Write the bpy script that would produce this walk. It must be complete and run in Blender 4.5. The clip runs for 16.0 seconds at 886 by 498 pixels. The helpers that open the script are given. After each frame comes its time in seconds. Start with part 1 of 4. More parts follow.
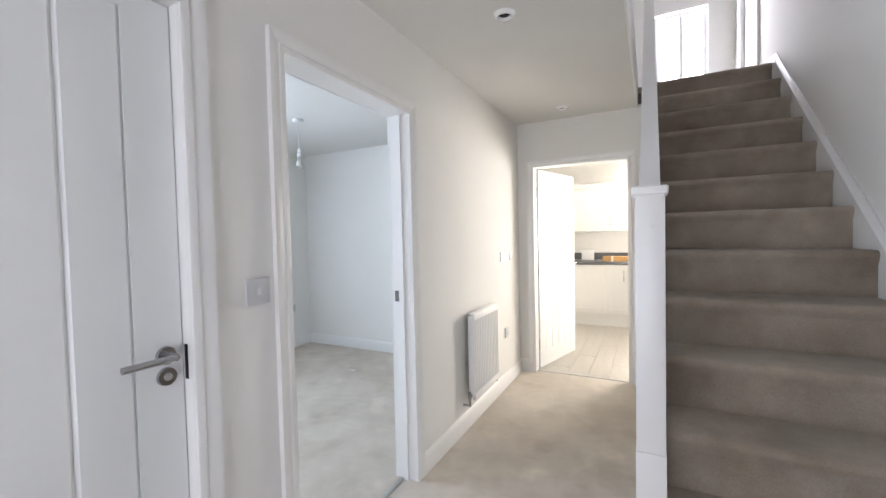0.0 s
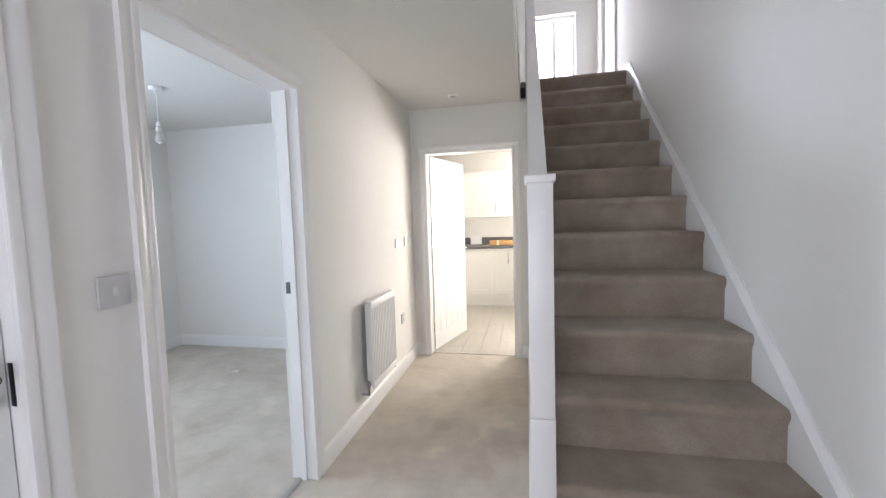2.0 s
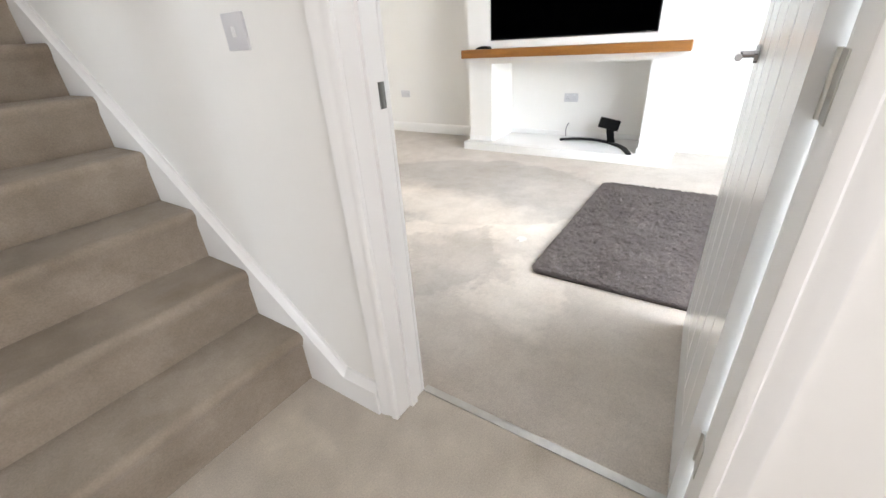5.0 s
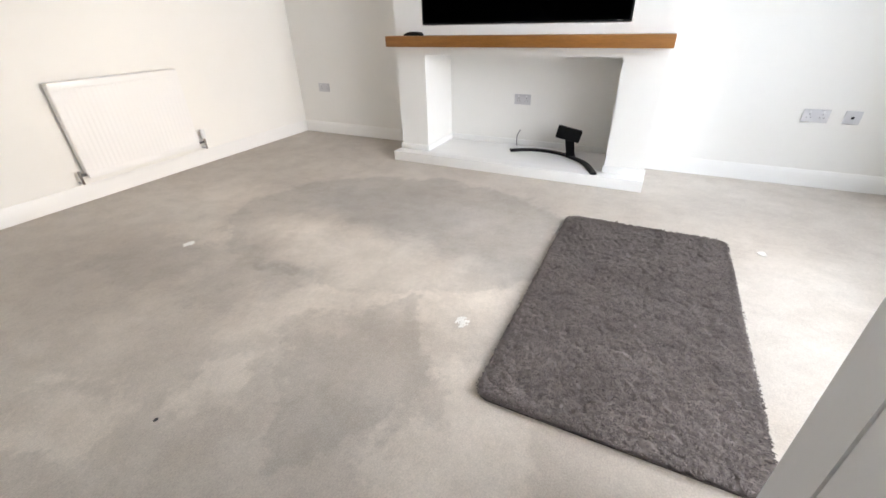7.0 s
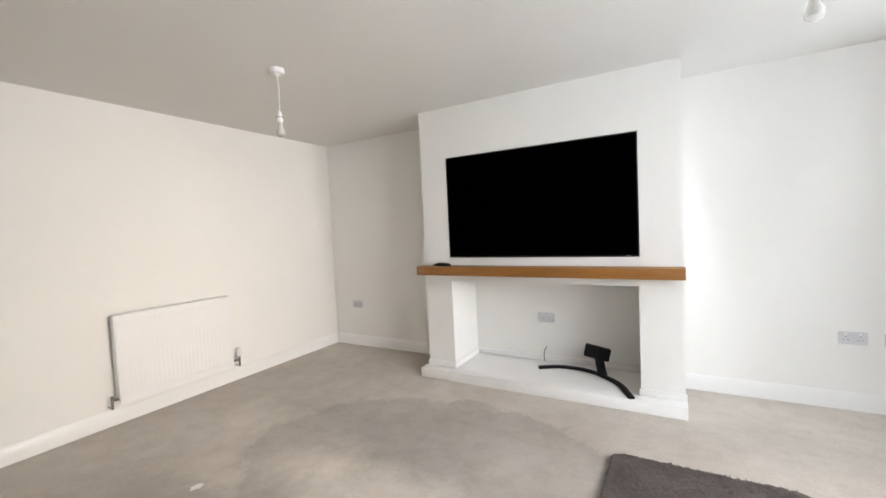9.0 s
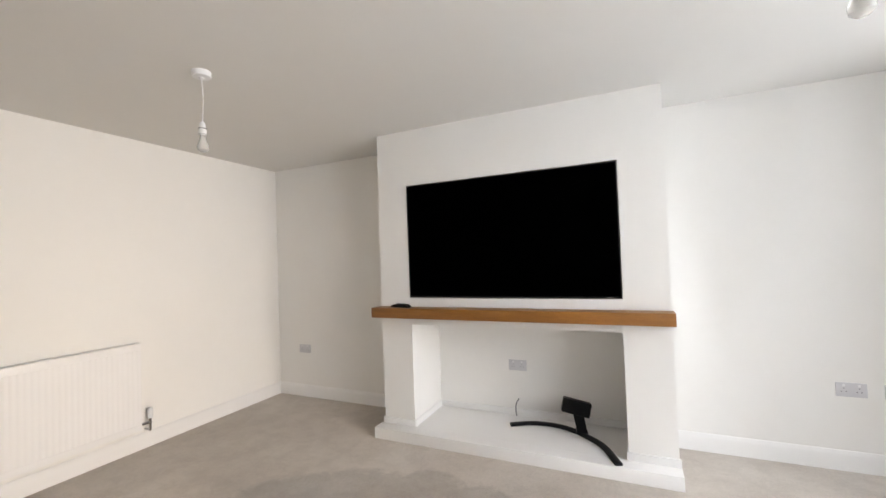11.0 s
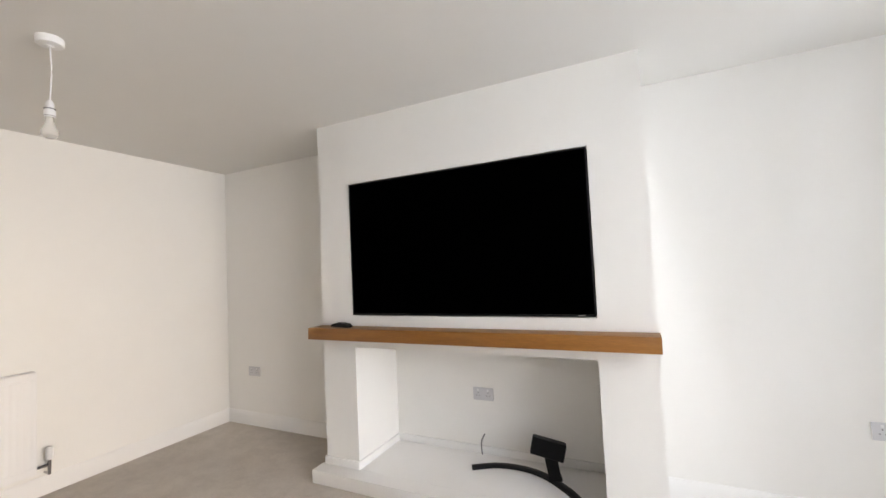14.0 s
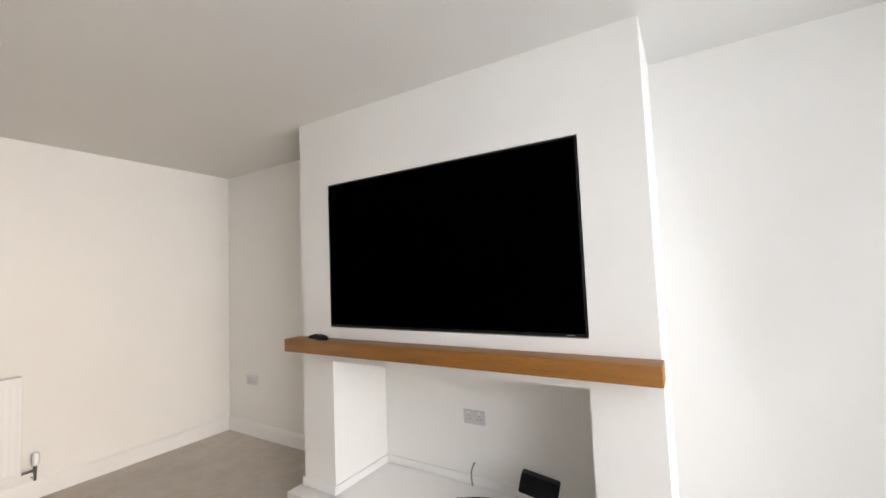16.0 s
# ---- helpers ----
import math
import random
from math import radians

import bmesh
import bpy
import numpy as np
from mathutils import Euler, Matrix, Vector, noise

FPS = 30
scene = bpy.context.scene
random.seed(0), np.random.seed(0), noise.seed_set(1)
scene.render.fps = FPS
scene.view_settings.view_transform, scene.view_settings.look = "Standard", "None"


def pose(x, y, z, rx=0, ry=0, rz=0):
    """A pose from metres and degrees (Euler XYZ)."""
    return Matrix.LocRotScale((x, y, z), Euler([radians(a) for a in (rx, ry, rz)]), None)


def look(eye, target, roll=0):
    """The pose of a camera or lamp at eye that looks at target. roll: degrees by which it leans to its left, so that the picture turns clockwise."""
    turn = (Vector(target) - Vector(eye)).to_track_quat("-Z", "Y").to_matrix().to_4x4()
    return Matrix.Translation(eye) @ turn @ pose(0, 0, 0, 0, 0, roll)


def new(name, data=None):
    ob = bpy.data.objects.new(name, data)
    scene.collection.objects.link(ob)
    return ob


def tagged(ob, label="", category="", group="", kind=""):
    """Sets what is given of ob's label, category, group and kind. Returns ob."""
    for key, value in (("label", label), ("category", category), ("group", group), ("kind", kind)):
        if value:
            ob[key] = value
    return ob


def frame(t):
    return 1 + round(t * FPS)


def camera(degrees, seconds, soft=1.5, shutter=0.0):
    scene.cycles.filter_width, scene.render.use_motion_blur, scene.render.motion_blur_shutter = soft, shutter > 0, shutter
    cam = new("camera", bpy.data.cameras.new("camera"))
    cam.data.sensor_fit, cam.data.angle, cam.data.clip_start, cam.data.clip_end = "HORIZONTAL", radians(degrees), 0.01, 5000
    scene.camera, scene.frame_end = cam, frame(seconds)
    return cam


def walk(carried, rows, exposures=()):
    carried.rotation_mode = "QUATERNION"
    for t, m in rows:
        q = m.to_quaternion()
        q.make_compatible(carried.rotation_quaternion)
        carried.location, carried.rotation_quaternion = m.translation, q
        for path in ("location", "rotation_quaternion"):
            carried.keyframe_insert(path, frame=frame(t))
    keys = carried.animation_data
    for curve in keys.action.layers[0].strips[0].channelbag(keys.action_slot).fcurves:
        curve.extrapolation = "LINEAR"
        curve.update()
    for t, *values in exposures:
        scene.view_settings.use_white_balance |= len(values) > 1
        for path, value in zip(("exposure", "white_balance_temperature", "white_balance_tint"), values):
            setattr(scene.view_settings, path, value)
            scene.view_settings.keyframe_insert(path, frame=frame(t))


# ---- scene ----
cam = camera(95.2, 16.0, soft=1.5)
PATH = [
    (0, (0.146, 0.127, 1.346), (-0.769, 1.905, 1.281), -1.3),
    (0.5, (0.153, 0.127, 1.348), (-0.746, 1.912, 1.281), -1.3),
    (1, (0.14, 0.118, 1.342), (-0.735, 1.915, 1.257), -1.2),
    (1.5, (0.123, 0.107, 1.342), (-0.695, 1.93, 1.243), -1.3),
    (2, (0.102, 0.141, 1.346), (-0.309, 2.093, 1.2), -1.7),
    (2.5, (0.058, 0.176, 1.34), (0.249, 2.15, 1.083), -3.0),
    (3, (0.066, 0.168, 1.299), (0.786, 1.986, 0.88), -3.9),
    (3.5, (0.087, 0.143, 1.27), (1.114, 1.766, 0.712), -4.2),
    (4, (0.116, 0.116, 1.239), (1.345, 1.53, 0.537), -4.2),
    (4.5, (0.17, 0.106, 1.214), (1.527, 1.315, 0.38), -3.7),
    (4.7, (0.224, 0.102, 1.189), (1.626, 1.228, 0.313), -3.9),
    (6.8, (1.219, 0.453, 1.137), (2.74, 1.209, 0.08), -1.6),
    (7, (1.254, 0.465, 1.139), (2.797, 1.261, 0.145), -1.6),
    (7.5, (1.291, 0.488, 1.175), (2.898, 1.376, 0.38), -1.9),
    (8, (1.301, 0.495, 1.241), (2.971, 1.454, 0.702), -2.5),
    (8.5, (1.303, 0.49, 1.308), (3.011, 1.485, 1.003), -2.7),
    (9, (1.287, 0.5, 1.357), (3.021, 1.491, 1.252), -2.7),
    (9.2, (1.283, 0.503, 1.37), (3.024, 1.486, 1.316), -2.7),
    (11.3, (1.746, 0.72, 1.378), (3.578, 1.522, 1.424), -2.3),
    (11.5, (1.795, 0.749, 1.368), (3.635, 1.531, 1.406), -2.4),
    (12, (1.885, 0.809, 1.377), (3.744, 1.546, 1.429), -2.5),
    (12.5, (1.915, 0.836, 1.38), (3.777, 1.565, 1.435), -2.7),
    (13, (2.012, 0.744, 1.371), (3.845, 1.54, 1.437), -2.7),
    (13.5, (2.141, 0.604, 1.375), (3.962, 1.427, 1.456), -2.7),
    (14, (2.266, 0.515, 1.371), (4.07, 1.373, 1.467), -2.7),
    (14.5, (2.437, 0.474, 1.376), (4.219, 1.376, 1.492), -2.8),
    (15, (2.567, 0.443, 1.383), (4.324, 1.39, 1.504), -2.7),
    (15.5, (2.62, 0.407, 1.37), (4.349, 1.404, 1.505), -2.5),
    (16, (2.663, 0.328, 1.381), (4.37, 1.362, 1.506), -2.3),
]
EXPOSURES = [(0, 0.35, 6700, 25), (1.5, 0.31, 6700, 25), (2.5, 0.24, 6650, 27), (3.5, 0.64, 6450, 28), (4.5, 0.92, 7300, 24), (7, 0.38, 7500, 26), (9, 0.13, 7750, 26), (11.5, 0.02, 8000, 28), (16, 0.02, 8000, 28)]
walk(cam, [(t, look(eye, target, roll)) for t, eye, target, roll in PATH], EXPOSURES)

# ---- world, lamps, exposure ----
XL, XS, YK, HC = -1.006, 1.036, 4.0, 2.405        # hall: left wall, stair wall, kitchen wall, ceiling
XB, XA, YL, YR = 4.453, 4.945, 4.155, -1.11       # lounge: chimney breast, end wall, side walls
YF = -1.25                                        # front wall of the hall
ZU, HU = 2.664, 5.05                              # upper floor and its ceiling
XW = 1.170                                        # lounge face of the dividing wall

world = bpy.data.worlds.new("sky")
scene.world = world
world.use_nodes = True
wn = world.node_tree
sky = wn.nodes.new("ShaderNodeTexSky")
sky.sky_type, sky.sun_disc = "NISHITA", False
sky.sun_elevation, sky.sun_rotation = radians(45), radians(88)
wn.links.new(sky.outputs[0], wn.nodes["Background"].inputs[0])
wn.nodes["Background"].inputs[1].default_value = 0.12


def lamp(name, eye, target, w, h, watts, colour):
    data = bpy.data.lights.new(name, "AREA")
    data.shape, data.size, data.size_y, data.energy, data.color = "RECTANGLE", w, h, watts, colour
    ob = new(name, data)
    ob.matrix_world = look(eye, target)
    return ob


sun = new("sun", bpy.data.lights.new("sun", "SUN"))
sun.data.energy, sun.data.angle, sun.data.color = 2.0, radians(0.6), (1.0, 0.95, 0.88)
sun.matrix_world = look((10, 0.3, 10), (0, 0, 0))

DAY = (0.82, 0.935, 1.0)
SKY = (0.64, 0.85, 1.0)
WARM = (0.95, 1.0, 0.88)
FILL_WARM = (1.0, 0.86, 0.52)
lamp("lounge_window_light", (2.80, YR - 0.36, 1.40), (3.28, 1.4, 0.42), 2.3, 1.8, 112, SKY)
# added fill lamp: warms the far side wall in place of outdoor ground bounce
bounce = lamp("lounge_bounce_fill", (2.70, YR - 0.14, 0.95), (2.9, 4.1, 0.55), 2.1, 1.1, 11, FILL_WARM)
bounce.data.spread = radians(75)
lamp("front_door_light", (-0.35, YF - 0.10, 1.05), (-0.5, 1.6, 2.0), 1.2, 1.7, 20, DAY)
lamp("study_window_light", (-3.92, 0.95, 1.5), (-2.0, 1.6, 2.0), 1.9, 1.3, 66, (0.66, 0.87, 1.0))
lamp("kitchen_window_light", (1.10, 6.93, 1.08), (-0.2, 4, 1.25), 1.70, 1.9, 225, WARM)
lamp("landing_window_light", (0.49, 6.28, 3.55), (0.45, 2, 4.0), 0.75, 1.2, 100, DAY)


# ---- materials ----


def shader(name, rough=0.6, metal=0.0, spec=0.5):
    m = bpy.data.materials.new(name)
    m.use_nodes = True
    t = m.node_tree
    b = t.nodes["Principled BSDF"]
    b.inputs["Roughness"].default_value, b.inputs["Metallic"].default_value = rough, metal
    b.inputs["Specular IOR Level"].default_value = spec
    return m, t, b


def noise_tex(t, scale, detail=4, rough=0.55, stretch=(1, 1, 1)):
    co = t.nodes.new("ShaderNodeTexCoord")
    mp = t.nodes.new("ShaderNodeMapping")
    mp.inputs["Scale"].default_value = stretch
    n = t.nodes.new("ShaderNodeTexNoise")
    n.inputs["Scale"].default_value, n.inputs["Detail"].default_value, n.inputs["Roughness"].default_value = scale, detail, rough
    t.links.new(co.outputs["Object"], mp.inputs["Vector"])
    t.links.new(mp.outputs["Vector"], n.inputs["Vector"])
    return n.outputs["Fac"]


def ramp(t, fac, stops):
    r = t.nodes.new("ShaderNodeValToRGB")
    e = r.color_ramp.elements
    while len(e) < len(stops):
        e.new(0.5)
    for el, (p, c) in zip(e, stops):
        el.position, el.color = p, (*c, 1)
    t.links.new(fac, r.inputs["Fac"])
    return r.outputs["Color"]


def blend(t, a, b, fac, how="MIX"):
    m = t.nodes.new("ShaderNodeMix")
    m.data_type, m.blend_type = "RGBA", how
    for sock, v in ((m.inputs[0], fac), (m.inputs[6], a), (m.inputs[7], b)):
        if isinstance(v, (int, float)):
            sock.default_value = v
        elif isinstance(v, tuple):
            sock.default_value = (*v, 1)
        else:
            t.links.new(v, sock)
    return m.outputs[2]


def bump(t, b, height, strength, distance):
    n = t.nodes.new("ShaderNodeBump")
    n.inputs["Strength"].default_value, n.inputs["Distance"].default_value = strength, distance
    t.links.new(height, n.inputs["Height"])
    t.links.new(n.outputs["Normal"], b.inputs["Normal"])


def plain(name, c, rough=0.5, metal=0.0, var=0.05, scale=6.0, bumps=0.0, bscale=60, spec=0.5, stretch=(1, 1, 1)):
    m, t, b = shader(name, rough, metal, spec)
    lo, hi = tuple(v * (1 - var) for v in c), tuple(min(1, v * (1 + var)) for v in c)
    big = ramp(t, noise_tex(t, scale, 5, 0.6, stretch), [(0.3, lo), (0.7, hi)])
    fine = ramp(t, noise_tex(t, scale * 14, 3, 0.6, stretch), [(0.3, (1 - var / 2,) * 3), (0.7, (1, 1, 1))])
    t.links.new(blend(t, big, fine, 1.0, "MULTIPLY"), b.inputs["Base Color"])
    if bumps:
        bump(t, b, noise_tex(t, bscale, 4, 0.6, stretch), bumps, 0.002)
    return m


def carpet(name, dark, light, worn):
    """Cut-pile carpet: brushed patches, faint marks, fibre grain."""
    m, t, b = shader(name, 0.95, 0.0, 0.15)
    big = ramp(t, noise_tex(t, 1.7, 5, 0.62), [(0.36, dark), (0.64, light)])
    mid = ramp(t, noise_tex(t, 7.0, 4, 0.6), [(0.35, (0.90, 0.90, 0.90)), (0.62, (1.0, 1.0, 1.0))])
    stain = ramp(t, noise_tex(t, 3.1, 3, 0.5), [(0.30, (1.16, 1.16, 1.14)), (0.40, (1, 1, 1)), (0.56, (1, 1, 1)), (0.68, worn)])
    grain = ramp(t, noise_tex(t, 190, 3, 0.65), [(0.30, (0.84, 0.84, 0.84)), (0.70, (1.07, 1.07, 1.07))])
    c = blend(t, big, mid, 1.0, "MULTIPLY")
    c = blend(t, c, stain, 1.0, "MULTIPLY")
    c = blend(t, c, grain, 1.0, "MULTIPLY")
    t.links.new(c, b.inputs["Base Color"])
    b.inputs["Sheen Weight"].default_value = 0.15
    b.inputs["Sheen Roughness"].default_value = 0.6
    bump(t, b, noise_tex(t, 330, 3, 0.7), 0.55, 0.004)
    return m


# brushed marks on the lounge carpet: centre x, y, half sizes, turn in degrees, squareness, edge softness, tone
MARKS = (
    (3.22, 1.86, 0.78, 1.16, 8, False, 0.05, 0.79),      # flattened oval before the hearth
    (2.76, 1.70, 0.27, 0.80, -6, False, 0.50, 1.48),     # pale streak across its near side
    (3.00, 2.36, 0.18, 0.24, 20, False, 0.5, 1.20),
    (3.30, 1.10, 0.24, 0.30, 10, False, 0.5, 1.14),
    (2.10, 1.28, 0.36, 0.28, 38, True, 0.08, 0.84),      # dark block with a crisp corner
    (1.72, 1.30, 0.26, 0.34, 10, False, 0.4, 0.90),
    (2.24, 1.78, 0.17, 0.27, 30, True, 0.35, 1.20),
    (2.30, 2.16, 0.22, 0.28, 15, False, 0.30, 0.84),
    (2.27, 2.84, 0.22, 0.32, 5, True, 0.35, 0.87),
    (2.62, 2.86, 0.16, 0.40, 20, False, 0.5, 1.14),
    (1.99, 0.78, 0.30, 0.20, -8, True, 0.16, 1.17),      # swept strip beside the rug
    (1.46, 2.04, 0.15, 0.20, 25, True, 0.2, 1.17),
    (1.80, 1.70, 0.13, 0.12, 20, True, 0.25, 1.16),
    (1.55, 2.30, 0.55, 0.90, 15, False, 0.8, 1.14),
    (3.95, 3.45, 0.60, 0.45, 30, False, 0.6, 0.94),
    (3.10, 3.20, 0.30, 0.25, 30, False, 0.6, 1.10),
    (3.45, -0.30, 0.70, 0.20, 4, False, 0.7, 1.10),
    (4.20, 0.00, 0.22, 0.50, 12, False, 0.6, 0.92),
)


def mark(t, vec, cx, cy, rx, ry, turn, square, soft, tone):
    """A factor that is tone inside one brushed mark and 1 outside it."""
    mp = t.nodes.new("ShaderNodeMapping")
    mp.vector_type = "TEXTURE"
    mp.inputs["Location"].default_value = (cx, cy, 0)
    mp.inputs["Rotation"].default_value = (0, 0, radians(turn))
    mp.inputs["Scale"].default_value = (rx, ry, 1e4)
    t.links.new(vec, mp.inputs["Vector"])
    if square:
        sep = t.nodes.new("ShaderNodeSeparateXYZ")
        t.links.new(mp.outputs["Vector"], sep.inputs[0])
        sides = []
        for k in (0, 1):
            a = t.nodes.new("ShaderNodeMath")
            a.operation = "ABSOLUTE"
            t.links.new(sep.outputs[k], a.inputs[0])
            sides.append(a.outputs[0])
        d = t.nodes.new("ShaderNodeMath")
        d.operation = "MAXIMUM"
        t.links.new(sides[0], d.inputs[0])
        t.links.new(sides[1], d.inputs[1])
        dist = d.outputs[0]
    else:
        d = t.nodes.new("ShaderNodeVectorMath")
        d.operation = "LENGTH"
        t.links.new(mp.outputs["Vector"], d.inputs[0])
        dist = d.outputs["Value"]
    mr = t.nodes.new("ShaderNodeMapRange")
    mr.interpolation_type = "SMOOTHSTEP"
    for k, v in ((1, 1 - soft), (2, 1 + soft), (3, tone), (4, 1.0)):
        mr.inputs[k].default_value = v
    t.links.new(dist, mr.inputs[0])
    return mr.outputs[0]


def lounge_carpet(name, dark, light):
    """The same pile, hoovered into patches, with a flattened oval in front of the hearth."""
    m, t, b = shader(name, 0.95, 0.0, 0.15)
    big = ramp(t, noise_tex(t, 1.2, 5, 0.62), [(0.38, dark), (0.62, light)])
    mid = ramp(t, noise_tex(t, 8.0, 5, 0.62, (1.0, 0.7, 1)), [(0.40, (0.92, 0.915, 0.91)), (0.56, (1.0, 1.0, 1.0))])
    co = t.nodes.new("ShaderNodeTexCoord")
    vec = co.outputs["Object"]
    for scale, size in ((3.5, 0.30), (13, 0.18), (45, 0.08)):
        nt = t.nodes.new("ShaderNodeTexNoise")
        nt.inputs["Scale"].default_value, nt.inputs["Detail"].default_value = scale, 3
        t.links.new(co.outputs["Object"], nt.inputs["Vector"])
        ma = t.nodes.new("ShaderNodeVectorMath")
        ma.operation = "MULTIPLY_ADD"
        ma.inputs[1].default_value = (size, size, 0)
        t.links.new(nt.outputs["Color"], ma.inputs[0])
        t.links.new(vec, ma.inputs[2])
        sh = t.nodes.new("ShaderNodeVectorMath")
        sh.operation = "SUBTRACT"
        sh.inputs[1].default_value = (size / 2, size / 2, 0)
        t.links.new(ma.outputs[0], sh.inputs[0])
        vec = sh.outputs[0]
    tone = None
    for row in MARKS:
        f = mark(t, vec, *row)
        if tone is None:
            tone = f
        else:
            mu = t.nodes.new("ShaderNodeMath")
            mu.operation = "MULTIPLY"
            t.links.new(tone, mu.inputs[0])
            t.links.new(f, mu.inputs[1])
            tone = mu.outputs[0]
    grain = ramp(t, noise_tex(t, 170, 3, 0.65), [(0.30, (0.84, 0.84, 0.84)), (0.70, (1.07, 1.07, 1.07))])
    flock = ramp(t, noise_tex(t, 46, 3, 0.6), [(0.34, (0.95, 0.95, 0.95)), (0.66, (1.03, 1.03, 1.03))])
    c = blend(t, big, mid, 1.0, "MULTIPLY")
    sc = t.nodes.new("ShaderNodeVectorMath")
    sc.operation = "SCALE"
    t.links.new(c, sc.inputs[0])
    t.links.new(tone, sc.inputs["Scale"])
    c = blend(t, sc.outputs[0], flock, 1.0, "MULTIPLY")
    c = blend(t, c, grain, 1.0, "MULTIPLY")
    t.links.new(c, b.inputs["Base Color"])
    b.inputs["Sheen Weight"].default_value = 0.15
    b.inputs["Sheen Roughness"].default_value = 0.6
    bump(t, b, noise_tex(t, 300, 3, 0.7), 0.6, 0.004)
    return m


def wood(name, a, b_, rough, stretch, scale=3.0):
    m, t, b = shader(name, rough)
    g = ramp(t, noise_tex(t, scale, 6, 0.65, stretch), [(0.3, a), (0.7, b_)])
    f = ramp(t, noise_tex(t, scale * 9, 3, 0.6, stretch), [(0.3, (0.82, 0.80, 0.78)), (0.65, (1, 1, 1))])
    t.links.new(blend(t, g, f, 1.0, "MULTIPLY"), b.inputs["Base Color"])
    bump(t, b, noise_tex(t, scale * 9, 3, 0.6, stretch), 0.12, 0.002)
    return m


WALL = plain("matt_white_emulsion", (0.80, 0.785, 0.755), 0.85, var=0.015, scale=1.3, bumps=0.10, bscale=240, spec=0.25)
# wall white taken down a tenth, so the ceilings' shade is in the colour
CEIL_SHADED = plain("shaded_ceiling_white", (0.715, 0.703, 0.677), 0.9, var=0.012, scale=0.9, bumps=0.06, bscale=200, spec=0.2)
GLOSS = plain("white_satin_woodwork", (0.80, 0.79, 0.775), 0.28, var=0.012, scale=3, bumps=0.05, bscale=40)
DOORW = plain("white_door_paint", (0.80, 0.81, 0.81), 0.22, var=0.012, scale=4, bumps=0.05, bscale=90)
CARPET = carpet("greige_carpet", (0.53, 0.465, 0.39), (0.65, 0.58, 0.50), (0.88, 0.86, 0.83))
LCARPET = lounge_carpet("brushed_lounge_carpet", (0.51, 0.448, 0.392), (0.60, 0.54, 0.482))
# the hall carpet made darker and browner: stairwell shade is put into this colour
STAIRC_SHADED = carpet("shaded_stair_carpet", (0.288, 0.228, 0.174), (0.415, 0.348, 0.285), (0.80, 0.77, 0.73))
PALE = plain("pale_carpet_mark", (0.77, 0.75, 0.71), 0.95, var=0.10, scale=60, bumps=0.5, bscale=150, spec=0.1)
RUG, rug_t, rug_b = shader("dark_grey_shag", 0.95, 0.0, 0.12)
rug_g = rug_t.nodes.new("ShaderNodeNewGeometry")
rug_c = ramp(rug_t, noise_tex(rug_t, 5, 4, 0.6), [(0.3, (0.128, 0.108, 0.103)), (0.7, (0.166, 0.140, 0.133))])
rug_f = ramp(rug_t, rug_g.outputs["Random Per Island"], [(0.0, (0.62, 0.62, 0.62)), (1.0, (1.30, 1.30, 1.30))])
rug_t.links.new(blend(rug_t, rug_c, rug_f, 1.0, "MULTIPLY"), rug_b.inputs["Base Color"])
OAK = wood("golden_oak", (0.235, 0.085, 0.012), (0.33, 0.130, 0.024), 0.45, (9, 0.9, 9))
CHROME = plain("polished_chrome", (0.46, 0.46, 0.47), 0.06, 1.0, var=0.03, scale=20)
STEEL = plain("brushed_steel", (0.55, 0.54, 0.52), 0.32, 1.0, var=0.06, scale=40)
BLACK = plain("black_plastic", (0.004, 0.004, 0.0045), 0.4, var=0.12, scale=20, bumps=0.05, bscale=200, spec=0.12)
SATIN = plain("dark_grey_metal", (0.010, 0.010, 0.011), 0.42, 0.0, var=0.10, scale=15, spec=0.2)
KEEP = plain("brushed_steel_keep", (0.20, 0.198, 0.19), 0.32, 0.9, var=0.10, scale=20)
SCREEN = plain("dark_glass_screen", (0.0003, 0.0003, 0.0004), 0.10, var=0.05, scale=2, spec=0.0)
PLASTIC = plain("white_plastic", (0.74, 0.74, 0.74), 0.35, var=0.01, scale=10)
RIM = plain("bright_white_rim", (0.88, 0.88, 0.87), 0.2, var=0.01, scale=20)
PLATE = plain("grey_white_faceplate", (0.58, 0.575, 0.59), 0.4, var=0.015, scale=10)
HOLE = plain("dark_hole", (0.02, 0.02, 0.02), 0.8, var=0.05, scale=20)
RADW = plain("radiator_enamel", (0.79, 0.78, 0.77), 0.35, var=0.01, scale=4)
CREAM = plain("cream_cabinet_paint", (0.79, 0.775, 0.735), 0.45, var=0.012, scale=3)
STONE = plain("dark_grey_worktop", (0.12, 0.12, 0.122), 0.35, var=0.25, scale=90)
VINYL = wood("grey_wood_plank", (0.49, 0.46, 0.42), (0.56, 0.53, 0.48), 0.4, (6, 0.7, 6), 2.5)
CARD = plain("orange_cardboard", (0.50, 0.27, 0.10), 0.8, var=0.06, scale=20)
bulb_m, bulb_t, FROST_B = shader("bulb_glass", 0.22)
FROST_B.inputs["Base Color"].default_value = (0.86, 0.85, 0.82, 1)
FROST_B.inputs["Transmission Weight"].default_value = 0.65
FROST = bulb_m
UPVC = plain("white_window_frame", (0.80, 0.80, 0.80), 0.35, var=0.01, scale=5)
GREYC = plain("grey_cable", (0.22, 0.22, 0.22), 0.5, var=0.03, scale=20)
TERRA = plain("lawn", (0.06, 0.10, 0.035), 0.95, var=0.4, scale=2)
glass_m, glass_t, glass_b = shader("window_glass", 0.02)
